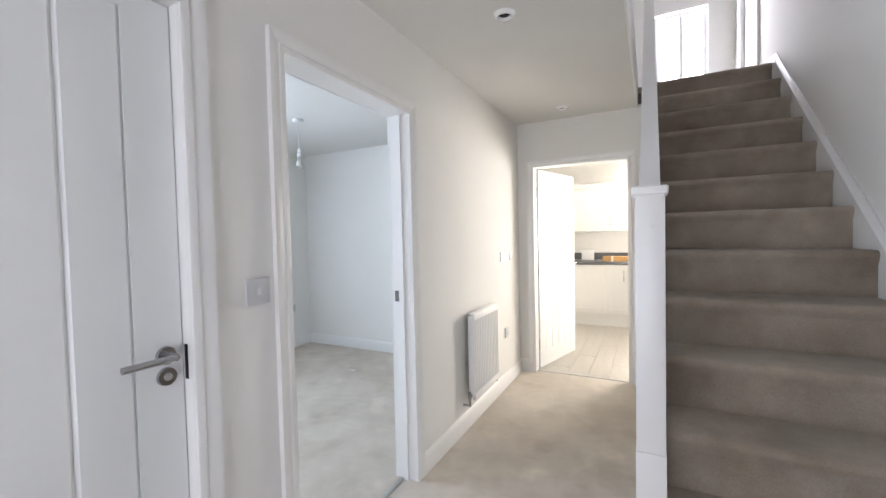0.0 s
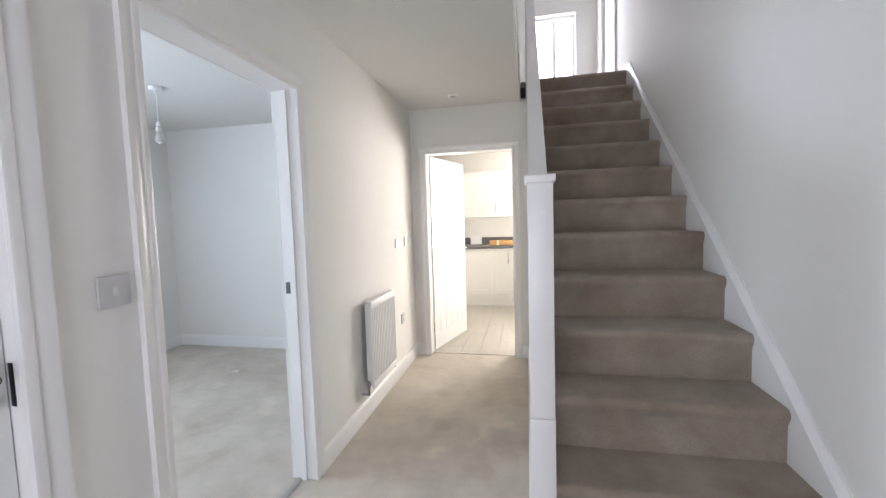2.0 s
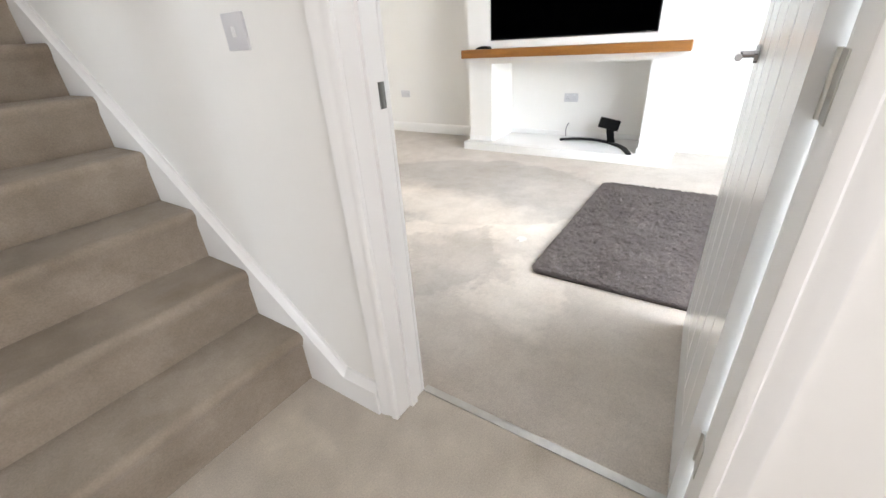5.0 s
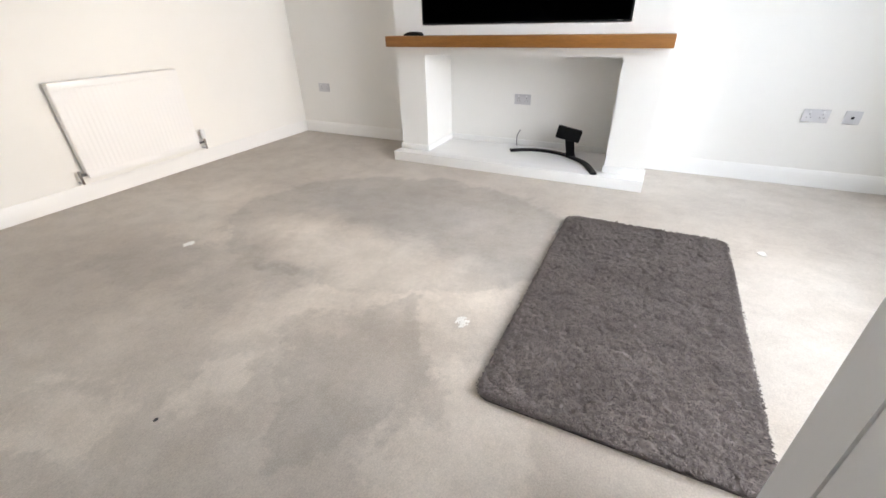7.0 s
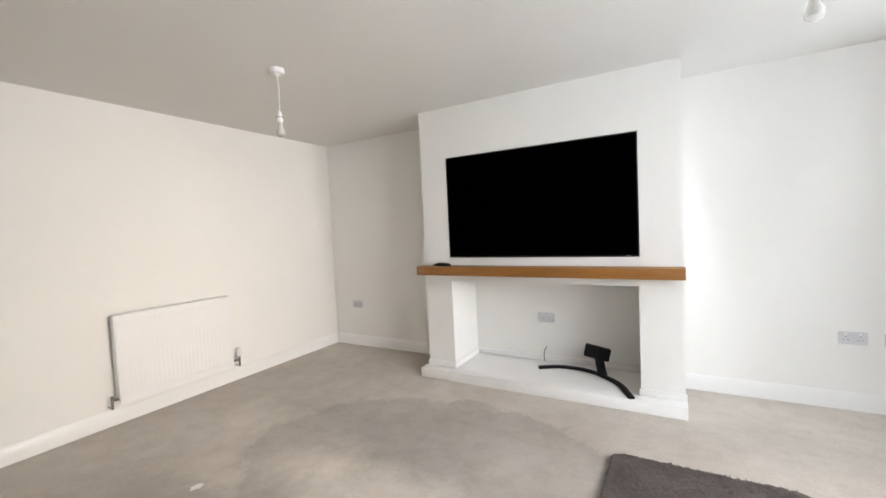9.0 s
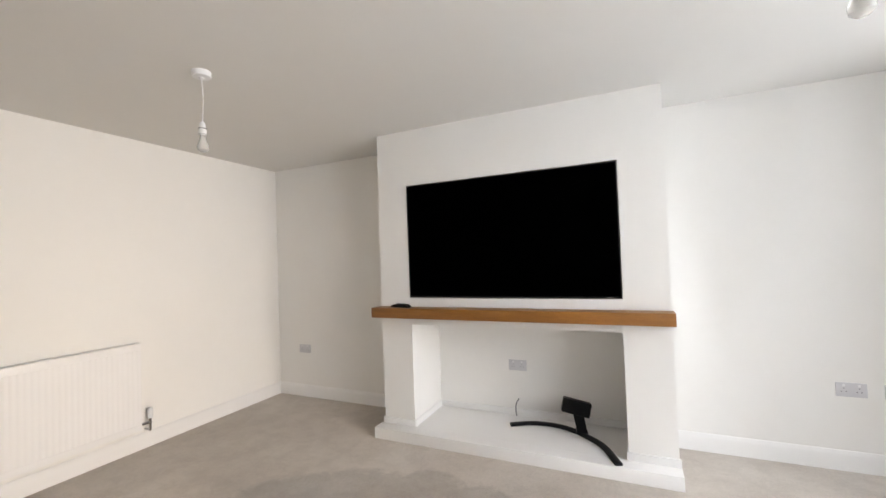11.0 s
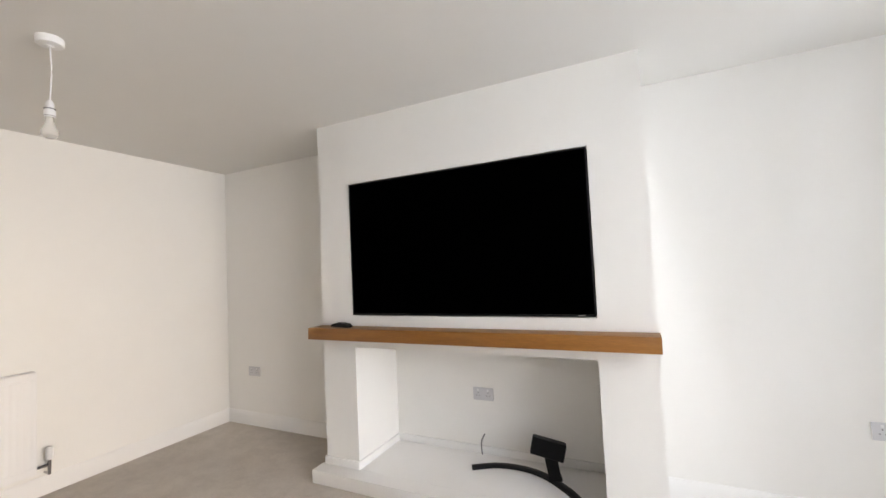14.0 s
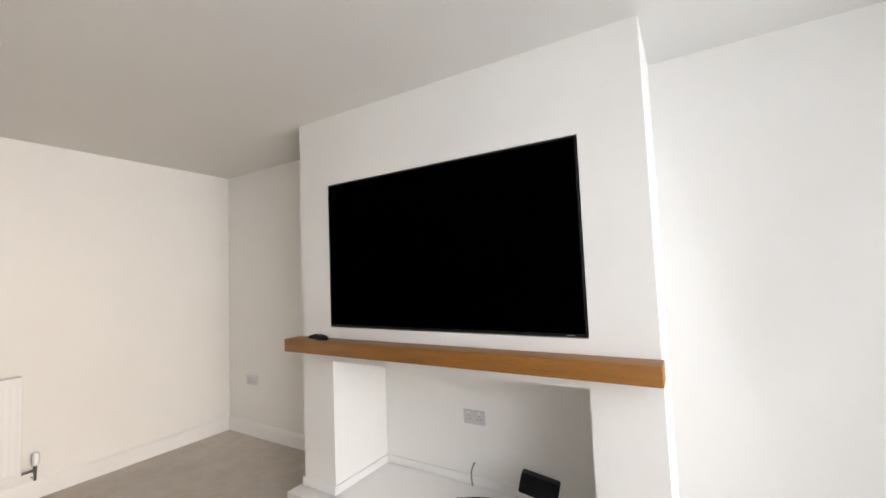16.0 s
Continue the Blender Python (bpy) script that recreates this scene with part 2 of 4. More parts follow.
glass_b.inputs["Transmission Weight"].default_value, glass_b.inputs["IOR"].default_value = 1.0, 1.45
GLASS = glass_m

# ---- building helpers ----


def box(bm, x0, x1, y0, y1, z0, z1, bev=0.0, seg=2):
    m = Matrix.LocRotScale(((x0 + x1) / 2, (y0 + y1) / 2, (z0 + z1) / 2), None, (abs(x1 - x0), abs(y1 - y0), abs(z1 - z0)))
    vs = bmesh.ops.create_cube(bm, size=1, matrix=m)["verts"]
    if bev:
        es = list({e for v in vs for e in v.link_edges})
        bmesh.ops.bevel(bm, geom=es, offset=bev, segments=seg, affect="EDGES", profile=0.6)
    return bm


def B(*a, **k):
    return box(bmesh.new(), *a, **k)


def rod(bm, p, q, r, r2=None, seg=20):
    p, q = Vector(p), Vector(q)
    d = q - p
    m = Matrix.Translation((p + q) / 2) @ d.to_track_quat("Z", "Y").to_matrix().to_4x4()
    bmesh.ops.create_cone(bm, cap_ends=True, segments=seg, radius1=r, radius2=r if r2 is None else r2, depth=d.length, matrix=m)
    return bm


def ball(bm, c, r, sx=1, sy=1, sz=1, u=20, v=14):
    bmesh.ops.create_uvsphere(bm, u_segments=u, v_segments=v, radius=r, matrix=Matrix.LocRotScale(c, None, (sx, sy, sz)))
    return bm


def prism(bm, pts, put, a0, a1):
    """Extrudes the outline pts (u, v) from a0 to a1; put(u, v, a) gives the place."""
    n = len(pts)
    v0 = [bm.verts.new(put(u, v, a0)) for u, v in pts]
    v1 = [bm.verts.new(put(u, v, a1)) for u, v in pts]
    for i in range(n):
        j = (i + 1) % n
        bm.faces.new((v0[i], v0[j], v1[j], v1[i]))
    bm.faces.new(v0[::-1])
    bm.faces.new(v1)
    return bm


def lathe(bm, pts, c, seg=24):
    """Turns the profile (r, z) about the upright line through c."""
    rings = [[bm.verts.new((c[0] + max(r, 1e-4) * math.cos(a), c[1] + max(r, 1e-4) * math.sin(a), c[2] + z))
              for a in [2 * math.pi * i / seg for i in range(seg)]] for r, z in pts]
    for a, b in zip(rings, rings[1:]):
        for i in range(seg):
            j = (i + 1) % seg
            bm.faces.new((a[i], a[j], b[j], b[i]))
    return bm


def tube(bm, pts, r, seg=10):
    pts = [Vector(p) for p in pts]
    rings = []
    for i, p in enumerate(pts):
        d = (pts[min(i + 1, len(pts) - 1)] - pts[max(i - 1, 0)]).normalized()
        q = d.to_track_quat("Z", "Y")
        rings.append([bm.verts.new(p + q @ Vector((r * math.cos(a), r * math.sin(a), 0))) for a in [2 * math.pi * k / seg for k in range(seg)]])
    for a, b in zip(rings, rings[1:]):
        for i in range(seg):
            j = (i + 1) % seg
            bm.faces.new((a[i], a[j], b[j], b[i]))
    bm.faces.new(rings[0][::-1])
    bm.faces.new(rings[-1])
    return bm


def curve_pts(ctrl, n=24):
    """A smooth line through control places (Catmull-Rom)."""
    P = [Vector(c) for c in ctrl]
    P = [2 * P[0] - P[1]] + P + [2 * P[-1] - P[-2]]
    out = []
    for i in range(1, len(P) - 2):
        for k in range(n):
            t = k / n
            a, b, c, d = P[i - 1:i + 3]
            out.append(0.5 * (2 * b + (c - a) * t + (2 * a - 5 * b + 4 * c - d) * t * t + (3 * b - a - 3 * c + d) * t ** 3))
    return out + [P[-2]]


def finish(bm, name, material, smooth=35):
    bmesh.ops.recalc_face_normals(bm, faces=bm.faces)
    for f in bm.faces:
        f.smooth = True
    for e in bm.edges:
        e.smooth = len(e.link_faces) == 2 and e.calc_face_angle(4) < radians(smooth)
    me = bpy.data.meshes.new(name)
    bm.to_mesh(me)
    bm.free()
    me.materials.append(material)
    return me


def part(name, bm, material, parent, label=""):
    ob = new(name, finish(bm, name, material))
    ob.parent = parent
    if parent.data is None:
        ob.matrix_parent_inverse = Matrix.Translation(parent.location).inverted()
    return tagged(ob, label)


def thing(name, base, label, category, group="", kind=""):
    ob = new(name)
    ob.location = base
    ob.empty_display_size = 0.1
    return tagged(ob, label, category, group, kind)


def solid(name, bm, material, label, category="", kind="", group=""):
    return tagged(new(name, finish(bm, name, material)), label, category, group, kind)


def wall(name, axis, p0, p1, a0, a1, z0, z1, holes=(), material=None, label="matt white painted plaster wall"):
    """A wall between p0 and p1 across axis, from a0 to a1 along it; holes are (a0, a1, z0, z1)."""
    A = sorted({a0, a1, *[v for h in holes for v in h[:2]]})
    Z = sorted({z0, z1, *[v for h in holes for v in h[2:]]})
    bm = bmesh.new()
    for u0, u1 in zip(A, A[1:]):
        run = []
        for w0, w1 in zip(Z, Z[1:]):
            if any(h[0] <= u0 and u1 <= h[1] and h[2] <= w0 and w1 <= h[3] for h in holes):
                continue
            if run and abs(run[-1][1] - w0) < 1e-6:
                run[-1][1] = w1
            else:
                run.append([w0, w1])
        for w0, w1 in run:
            if axis == "x":
                box(bm, p0, p1, u0, u1, w0, w1)
            else:
                box(bm, u0, u1, p0, p1, w0, w1)
    return solid(name, bm, material or WALL, label, "wall", "structure")


def skirting(axis, face, side, a0, a1, h=0.12, t=0.016, z=0.0):
    """A moulded skirting board on the wall face, standing out to side (+1 or -1)."""
    prof = [(0, 0), (t, 0), (t, h - 0.028), (t * 0.75, h - 0.018), (t * 0.5, h - 0.006), (t * 0.3, h), (0, h)]
    put = (lambda u, v, a: (face + side * u, a, z + v)) if axis == "x" else (lambda u, v, a: (a, face + side * u, z + v))
    return solid("baseboard", prism(bmesh.new(), prof, put, a0, a1), GLOSS, "white painted skirting board along the wall", "skirting board", "structure")


def architrave(parent, axis, face, side, a0, a1, top, w=0.068, bottom=0.0):
    """Three mitred mouldings round an opening a0..a1 up to top, on the wall face."""
    prof = [(0.0, 0), (0.0, 0.012), (0.008, 0.016), (0.022, 0.016), (0.026, 0.012), (0.040, 0.014), (0.058, 0.020), (w, 0.020), (w, 0)]
    for kind in ("near", "far", "head"):
        bm = bmesh.new()
        ends = []
        for e in (0, 1):
            ring = []
            for u, d in prof:
                if kind == "near":
                    a, zz = a0 - u, (bottom if e == 0 else top + u)
                elif kind == "far":
                    a, zz = a1 + u, (bottom if e == 0 else top + u)
                else:
                    a, zz = (a0 - u if e == 0 else a1 + u), top + u
                p = face + side * d
                ring.append(bm.verts.new((p, a, zz) if axis == "x" else (a, p, zz)))
            ends.append(ring)
        n = len(prof)
        for i in range(n):
            j = (i + 1) % n
            bm.faces.new((ends[0][i], ends[0][j], ends[1][j], ends[1][i]))
        bm.faces.new(ends[0][::-1])
        bm.faces.new(ends[1])
        part("architrave", bm, GLOSS, parent)


def lining(parent, axis, p0, p1, a0, a1, top, t=0.022):
    """The boards that line an opening, inside a0..a1, with a door stop."""
    def put(u0, u1, q0, q1, z0, z1):
        return B(q0, q1, u0, u1, z0, z1, bev=0.002, seg=1) if axis == "x" else B(u0, u1, q0, q1, z0, z1, bev=0.002, seg=1)
    part("jamb", put(a0 - t, a0, p0, p1, 0, top + t), GLOSS, parent)
    part("jamb", put(a1, a1 + t, p0, p1, 0, top + t), GLOSS, parent)
    part("head_jamb", put(a0, a1, p0, p1, top, top + t), GLOSS, parent)


def leaf_mesh(w, h=1.965, t=0.038, boards=4):
    """A moulded door leaf with upright V-grooves on both faces; hinge at u = 0, faces at v = 0 and v = t."""
    bm = bmesh.new()
    inset, rail_b, rail_t, d = 0.119, 0.16, 0.050, 0.008
    # core and rim
    box(bm, 0, w, d, t - d, 0, h)
    for v0, v1 in ((0, d), (t - d, t)):
        box(bm, 0, inset, v0, v1, 0, h)
        box(bm, w - inset, w, v0, v1, 0, h)
        box(bm, inset, w - inset, v0, v1, 0, rail_b)
        box(bm, inset, w - inset, v0, v1, h - rail_t, h)
        pw = (w - 2 * inset) / boards
        for i in range(boards):
            u0, u1 = inset + i * pw, inset + (i + 1) * pw
            g = 0.0090
            o = v0 if v0 == 0 else v1
            s = 1 if v0 == 0 else -1
            ring = [(u0, o + s * d), (u0, o + s * 0.0071), (u0 + g, o + s * 0.0004), (u1 - g, o + s * 0.0004), (u1, o + s * 0.0071), (u1, o + s * d)]
            prism(bm, ring, lambda u, v, a: (u, v, a), rail_b + 0.0005, h - rail_t - 0.0005)
    return bm


def handle_set(parent, face_pt, out, along, thumb=True):
    """Chrome lever on a round rose with a turn below. out: away from the door; along: the way the lever points."""
    c, o, a = Vector(face_pt), Vector(out), Vector(along)
    rose = part("door_handle", rod(bmesh.new(), c, c + o * 0.010, 0.026, 0.024, 32), CHROME, parent, "polished chrome lever handle")
    bm = rod(bmesh.new(), c + o * 0.010, c + o * 0.052, 0.010, 0.010, 16)
    pts = [c + o * 0.046 + a * -0.004, c + o * 0.050 + a * 0.02, c + o * 0.050 + a * 0.06, c + o * 0.048 + a * 0.125]
    tube(bm, curve_pts(pts, 6), 0.0095, 14)
    part("lever", bm, CHROME, rose)
    if thumb:
        k = c - Vector((0, 0, 0.058))
        turn = part("thumb_turn", rod(bmesh.new(), k, k + o * 0.009, 0.026, 0.024, 32), CHROME, parent, "round chrome lock rose")
        part("cylinder", rod(bmesh.new(), k + o * 0.009, k + o * 0.013, 0.011, 0.010, 20), STEEL, turn)


def faceplate(name, centre, normal, width, label, category, kindof, group=""):
    """An electrical plate on a wall whose room side is normal ('+x', '-x', '-y'); kindof: switch, double, single, blank."""
    s = {"+x": (0, 1, 1), "-x": (0, -1, -1), "-y": (1, 1, -1), "+y": (1, -1, 1)}[normal]
    def put(u0, u1, d0, d1, z0, z1, bev=0.0):
        cx, cy, cz = centre
        if s[0] == 0:
            return B(*sorted((cx + s[2] * d0, cx + s[2] * d1)), *sorted((cy + u0, cy + u1)), cz + z0, cz + z1, bev=bev)
        return B(*sorted((cx + u0, cx + u1)), *sorted((cy + s[2] * d0, cy + s[2] * d1)), cz + z0, cz + z1, bev=bev)
    ob = thing(name, centre, label, category, group)
    h = 0.043
    part("plate", put(-width / 2, width / 2, 0, 0.009, -h, h, 0.003), PLATE, ob)
    if kindof == "switch":
        part("rocker", put(-0.006, 0.006, 0.009, 0.013, -0.012, 0.012, 0.0015), PLASTIC, ob)
    elif kindof in ("double", "single"):
        for c in ((-0.036, 0.036) if kindof == "double" else (0,)):
            for du, dz in ((0, 0.010), (-0.011, -0.011), (0.011, -0.011)):
                part("pin_hole", put(c + du - 0.0035, c + du + 0.0035, 0.009, 0.0094, dz - 0.003, dz + 0.003), GREYC, ob)
            part("rocker", put(c - 0.006, c + 0.006, 0.009, 0.012, 0.020, 0.034, 0.001), PLASTIC, ob)
    elif kindof == "aerial":
        part("rocker", put(-0.008, 0.008, 0.009, 0.014, -0.008, 0.008, 0.003), HOLE, ob)
    return ob

# ---- setting: ground, floors, walls, ceilings ----
solid("ground", B(-400, 400, -400, 400, -0.6, -0.3), TERRA, "open grassy ground outside the house", "ground", "structure")
solid("floor_hall", B(XL - 0.085, XW + 0.02, YF, YK + 0.06, -0.05, 0), CARPET, "worn greige carpet on the hall floor", "floor", "structure")
solid("floor_lounge", B(XW + 0.02, XA, YR, YL, -0.05, 0), LCARPET, "brushed and marked greige carpet on the lounge floor", "floor", "structure")
solid("floor_study", B(-3.82, XL - 0.085, YF, 3.985, -0.05, 0), CARPET, "greige carpet on the front room floor", "floor", "structure")

D1, D2, DK, DL, DH = (0.035, 0.806), (1.160, 1.985), (-0.852, -0.032), (-0.005, 0.840), 1.978
T = 0.022
DM = 2.0                                          # head of the two doorways in the hall wall
wall("wall_hall_left", "x", XL - 0.12, XL, YF, YK, 0, HC + 0.1, [(D1[0] - T, D1[1] + T, 0, DM + T), (D2[0] - T, D2[1] + T, 0, DM + T)])
wall("wall_kitchen", "y", YK, YK + 0.11, -3.93, XS, 0, HC, [(DK[0] - T, DK[1] + T, 0, DH + T)])
wall("wall_stairs", "x", XS, XW, YF, YL, 0, HU, [(DL[0] - T, DL[1] + T, 0, DH + T)])
wall("wall_landing_side", "x", XS, XW, YL, 6.15, HC, HU, [(4.86, 5.64, ZU, ZU + 1.99)])
wall("wall_lounge_end", "x", XA, XA + 0.15, YR - 0.25, YL + 0.12, 0, HC + 0.1)
wall("wall_lounge_side", "y", YL, YL + 0.12, XW, XA, 0, HC + 0.1)
WIN = (1.50, 4.12, 0.35, 2.28)
wall("wall_lounge_window", "y", YR - 0.25, YR, XW, XA, 0, HC + 0.1, [WIN])
FRONT = (-1.0, 0.30, 0.0, 2.15)
wall("wall_front", "y", YF - 0.22, YF, XL, XS, 0, HU, [FRONT])
STW = (0.0, 1.9, 0.85, 2.15)
wall("wall_study_front", "y", YF - 0.22, YF, -3.94, XL - 0.12, 0, HC + 0.1)
wall("wall_study_far", "x", -4.04, -3.82, YF, YK, 0, HC + 0.1, [STW])
wall("wall_kitchen_left", "x", -1.8, -1.7, YK + 0.11, 6.85, 0, HC + 0.1)
KW = (0.20, 2.00, 0.03, 2.12)
wall("wall_kitchen_window", "y", 6.85, 7.05, -1.8, 2.72, 0, HC + 0.1, [KW])
wall("wall_kitchen_right", "x", 2.6, 2.72, YL + 0.12, 6.85, 0, HC + 0.1)
wall("wall_kitchen_lounge", "y", YK + 0.11, YL + 0.119, XS + 0.001, XW - 0.001, 0, HC + 0.1)
wall("wall_landing_left", "x", XL - 0.12, XL, YF, 6.15, HC + 0.26, HU)
LW = (0.205, 0.770, 3.05, 4.05)
wall("wall_landing_back", "y", 6.0, 6.15, XL, XS, ZU, HU, [LW])

solid("ceiling_hall", box(B(XL - 0.05, 0.042, YF - 0.05, YK + 0.05, HC, ZU - 0.01), 0.042, XS, YF, 0.95, HC, ZU - 0.01), CEIL_SHADED, "flat matt white hall ceiling", "ceiling", "structure")
solid("ceiling_lounge", B(XW - 0.05, XA + 0.05, YR - 0.05, YL + 0.05, HC, HC + 0.2), CEIL_SHADED, "flat matt white lounge ceiling", "ceiling", "structure")
solid("ceiling_study", B(-3.87, XL - 0.07, YF - 0.05, YK + 0.05, HC, HC + 0.2), CEIL_SHADED, "flat matt white ceiling", "ceiling", "structure")
solid("ceiling_kitchen", box(B(-1.75, XS + 0.05, YK + 0.06, 6.9, HC, HC + 0.04), XS + 0.05, 2.65, YL + 0.06, 6.9, HC, HC + 0.04), CEIL_SHADED, "flat matt white kitchen ceiling", "ceiling", "structure")
solid("ceiling_landing", B(XL - 0.12, XW, YF - 0.2, 6.15, HU, HU + 0.2), CEIL_SHADED, "flat white ceiling above the landing", "ceiling", "structure")
solid("floor_landing", box(B(XL, XS, 4.30, 6.0, HC + 0.205, ZU), XL, 0.050, YF, 4.30, ZU - 0.008, ZU), STAIRC_SHADED, "greige carpet on the landing floor", "floor", "structure")
solid("trim", B(0.042, 0.056, 0.95, 3.90, HC - 0.02, ZU + 0.02, bev=0.003), GLOSS, "white painted apron board along the stairwell edge", "trim", "structure")

# skirting
skirting("x", XL, 1, D1[1] + 0.07, D2[0] - 0.07)
skirting("x", XL, 1, D2[1] + 0.07, YK)
skirting("y", YK, -1, XL + 0.016, DK[0] - 0.07)
skirting("y", YK, -1, DK[1] + 0.07, 0.10)
skirting("x", XS, -1, DL[1] + 0.07, 1.062, h=0.130, t=0.030)
skirting("x", XS, -1, YF, DL[0] - 0.07)
skirting("y", YL, -1, XW + 0.016, XA)
skirting("x", XA, -1, 2.50, YL - 0.016)
skirting("x", XA, -1, YR + 0.016, 0.44)
skirting("y", YR, 1, XW + 0.016, XA)
skirting("x", XW, 1, DL[1] + 0.07, YL)
skirting("x", XW, 1, YR, DL[0] - 0.07)
skirting("y", 3.985 + 0.015, -1, -3.82, XL - 0.12)
skirting("x", -3.82, 1, YF, 3.98)
skirting("x", XL - 0.12, -1, D2[1] + 0.07, 3.98)


# windows
def window(name, axis, p0, p1, a0, a1, z0, z1, lights, label):
    ob = thing(name, (a0, p0, z0) if axis == "y" else (p0, a0, z0), label, "window", kind="structure")
    def put(u0, u1, q0, q1, w0, w1, bev=0.004):
        return B(u0, u1, q0, q1, w0, w1, bev=bev) if axis == "y" else B(q0, q1, u0, u1, w0, w1, bev=bev)
    f = 0.045
    part("window_frame", put(a0, a0 + f, p0, p1, z0, z1), UPVC, ob)
    part("window_frame", put(a1 - f, a1, p0, p1, z0, z1), UPVC, ob)
    part("window_frame", put(a0 + f, a1 - f, p0, p1, z0, z0 + f), UPVC, ob)
    part("window_frame", put(a0 + f, a1 - f, p0, p1, z1 - f, z1), UPVC, ob)
    edges = [a0 + f + (a1 - a0 - 2 * f) * i / lights for i in range(lights + 1)]
    for u in edges[1:-1]:
        part("mullion", put(u - 0.02, u + 0.02, p0, p1, z0 + f, z1 - f), UPVC, ob)
    for i, (u0, u1) in enumerate(zip(edges, edges[1:])):
        u0, u1 = u0 + (0.03 if i else 0), u1 - (0.03 if i < lights - 1 else 0)
        mid = (p0 + p1) / 2
        pane = part("pane", put(u0, u1, mid - 0.004, mid + 0.004, z0 + f, z1 - f, 0), GLASS, ob, "clear window glass")
        pane.visible_shadow = False
    return ob


window("window_1", "y", YR - 0.10, YR - 0.04, *WIN, 3, "white framed lounge window with three panes")
window("window_2", "x", -3.90, -3.85, *STW, 2, "white framed front room window")
window("window_3", "y", 6.87, 6.91, *KW, 2, "white framed glazed kitchen patio door")
window("window_4", "y", 6.07, 6.13, *LW, 2, "white framed landing window blown out by daylight")
window("window_5", "y", YF - 0.09, YF - 0.03, *FRONT, 2, "white glazed front entrance panel")
solid("window_sill", B(LW[0] - 0.03, LW[1] + 0.03, 5.955, 6.068, LW[2] - 0.022, LW[2], bev=0.004), GLOSS, "white painted sill under the landing window", "window sill", "structure")


# ---- doors ----
def hinge(parent, p, up=0.05):
    x, y, z = p
    bm = rod(bmesh.new(), (x, y, z - up), (x, y, z + up), 0.006, seg=12)
    return part("hinge", bm, STEEL, parent, "brushed steel butt hinge")


def leaf(parent, w, m, label="", h=1.965):
    bm = leaf_mesh(w, h)
    bm.transform(m)
    return part("door_leaf", bm, DOORW, parent, label or "white moulded door leaf with upright grooves")


door = thing("door_1", (XL, D1[0], 0), "closed white grooved door with chrome lever in the hall wall", "door", kind="structure")
lining(door, "x", XL - 0.12, XL, *D1, DM)
architrave(door, "x", XL, 1, *D1, DM)
leaf(door, D1[1] - D1[0] - 0.006, pose(XL - 0.040, D1[0] + 0.003, 0.008, 0, 0, 90), h=1.988)
handle_set(door, (XL - 0.040, 0.757, 1.034), (1, 0, 0), (0, -1, 0))
part("strike_plate", B(XL - 0.034, XL - 0.020, D1[1] - 0.0015, D1[1] + 0.003, 0.955, 1.055, bev=0.001), SATIN, door, "dark metal latch keep")

door = thing("door_2", (XL, D2[0], 0), "open white doorway with moulded architrave to the front room", "doorway", kind="structure")
lining(door, "x", XL - 0.12, XL, *D2, DM)
architrave(door, "x", XL, 1, *D2, DM)
architrave(door, "x", XL - 0.12, -1, *D2, DM)
part("door_stop", B(XL - 0.075, XL - 0.045, D2[1] - 0.012, D2[1], 0, DM), GLOSS, door)
part("door_stop", B(XL - 0.075, XL - 0.045, D2[0], D2[0] + 0.012, 0, DM), GLOSS, door)
part("strike_plate", B(XL - 0.108, XL - 0.080, D2[1] - 0.002, D2[1] + 0.002, 0.99, 1.05, bev=0.001), KEEP, door, "small steel latch keep")
part("threshold_strip", B(XL - 0.10, XL - 0.07, D2[0], D2[1], 0, 0.006, bev=0.002), STEEL, door, "slim metal carpet strip")

door = thing("door_3", (DK[0], YK, 0), "open white grooved door leading into the kitchen", "door", kind="structure")
lining(door, "y", YK, YK + 0.11, *DK, DH)
architrave(door, "y", YK, -1, *DK, DH)
KM = pose(DK[0] + 0.012, YK + 0.118, 0.008, 0, 0, 75)
leaf(door, 0.80, KM)
kf = KM @ Vector((0.735, 0, 1.0))
out = (KM.to_3x3() @ Vector((0, -1, 0))).normalized()
handle_set(door, kf, out, (KM.to_3x3() @ Vector((-1, 0, 0))).normalized(), False)
for z in (0.25, 1.0, 1.75):
    hinge(door, (DK[0] + 0.008, YK + 0.108, z))
part("threshold_strip", B(DK[0], DK[1], YK + 0.045, YK + 0.075, 0, 0.006, bev=0.002), STEEL, door, "slim metal floor strip")

door = thing("door_4", (XS, DL[0], 0), "wide open white grooved door leading into the lounge", "door", kind="structure")
lining(door, "x", XS, XW, *DL, DH)
architrave(door, "x", XS, -1, *DL, DH)
architrave(door, "x", XW, 1, *DL, DH)
LM = pose(XW + 0.030, DL[0] - 0.006, 0.008, 0, 0, 3.2)
leaf(door, 0.838, LM)
lf = LM @ Vector((0.765, 0.038, 1.055))
handle_set(door, lf, (0, 1, 0), (-1, 0, 0), False)
for z in (0.25, 1.07, 1.75):
    hinge(door, (XW + 0.022, DL[0] + 0.002, z))
    part("hinge_plate", B(XW - 0.034, XW + 0.014, DL[0] - 0.001, DL[0] + 0.0025, z - 0.05, z + 0.05), STEEL, door, "brushed steel hinge plate")
part("door_stop", B(XW - 0.075, XW - 0.045, DL[1] - 0.012, DL[1], 0, DH), GLOSS, door)
part("strike_plate", B(XW - 0.030, XW - 0.008, DL[1] - 0.002, DL[1] + 0.002, 1.015, 1.078, bev=0.001), KEEP, door, "small steel latch keep")
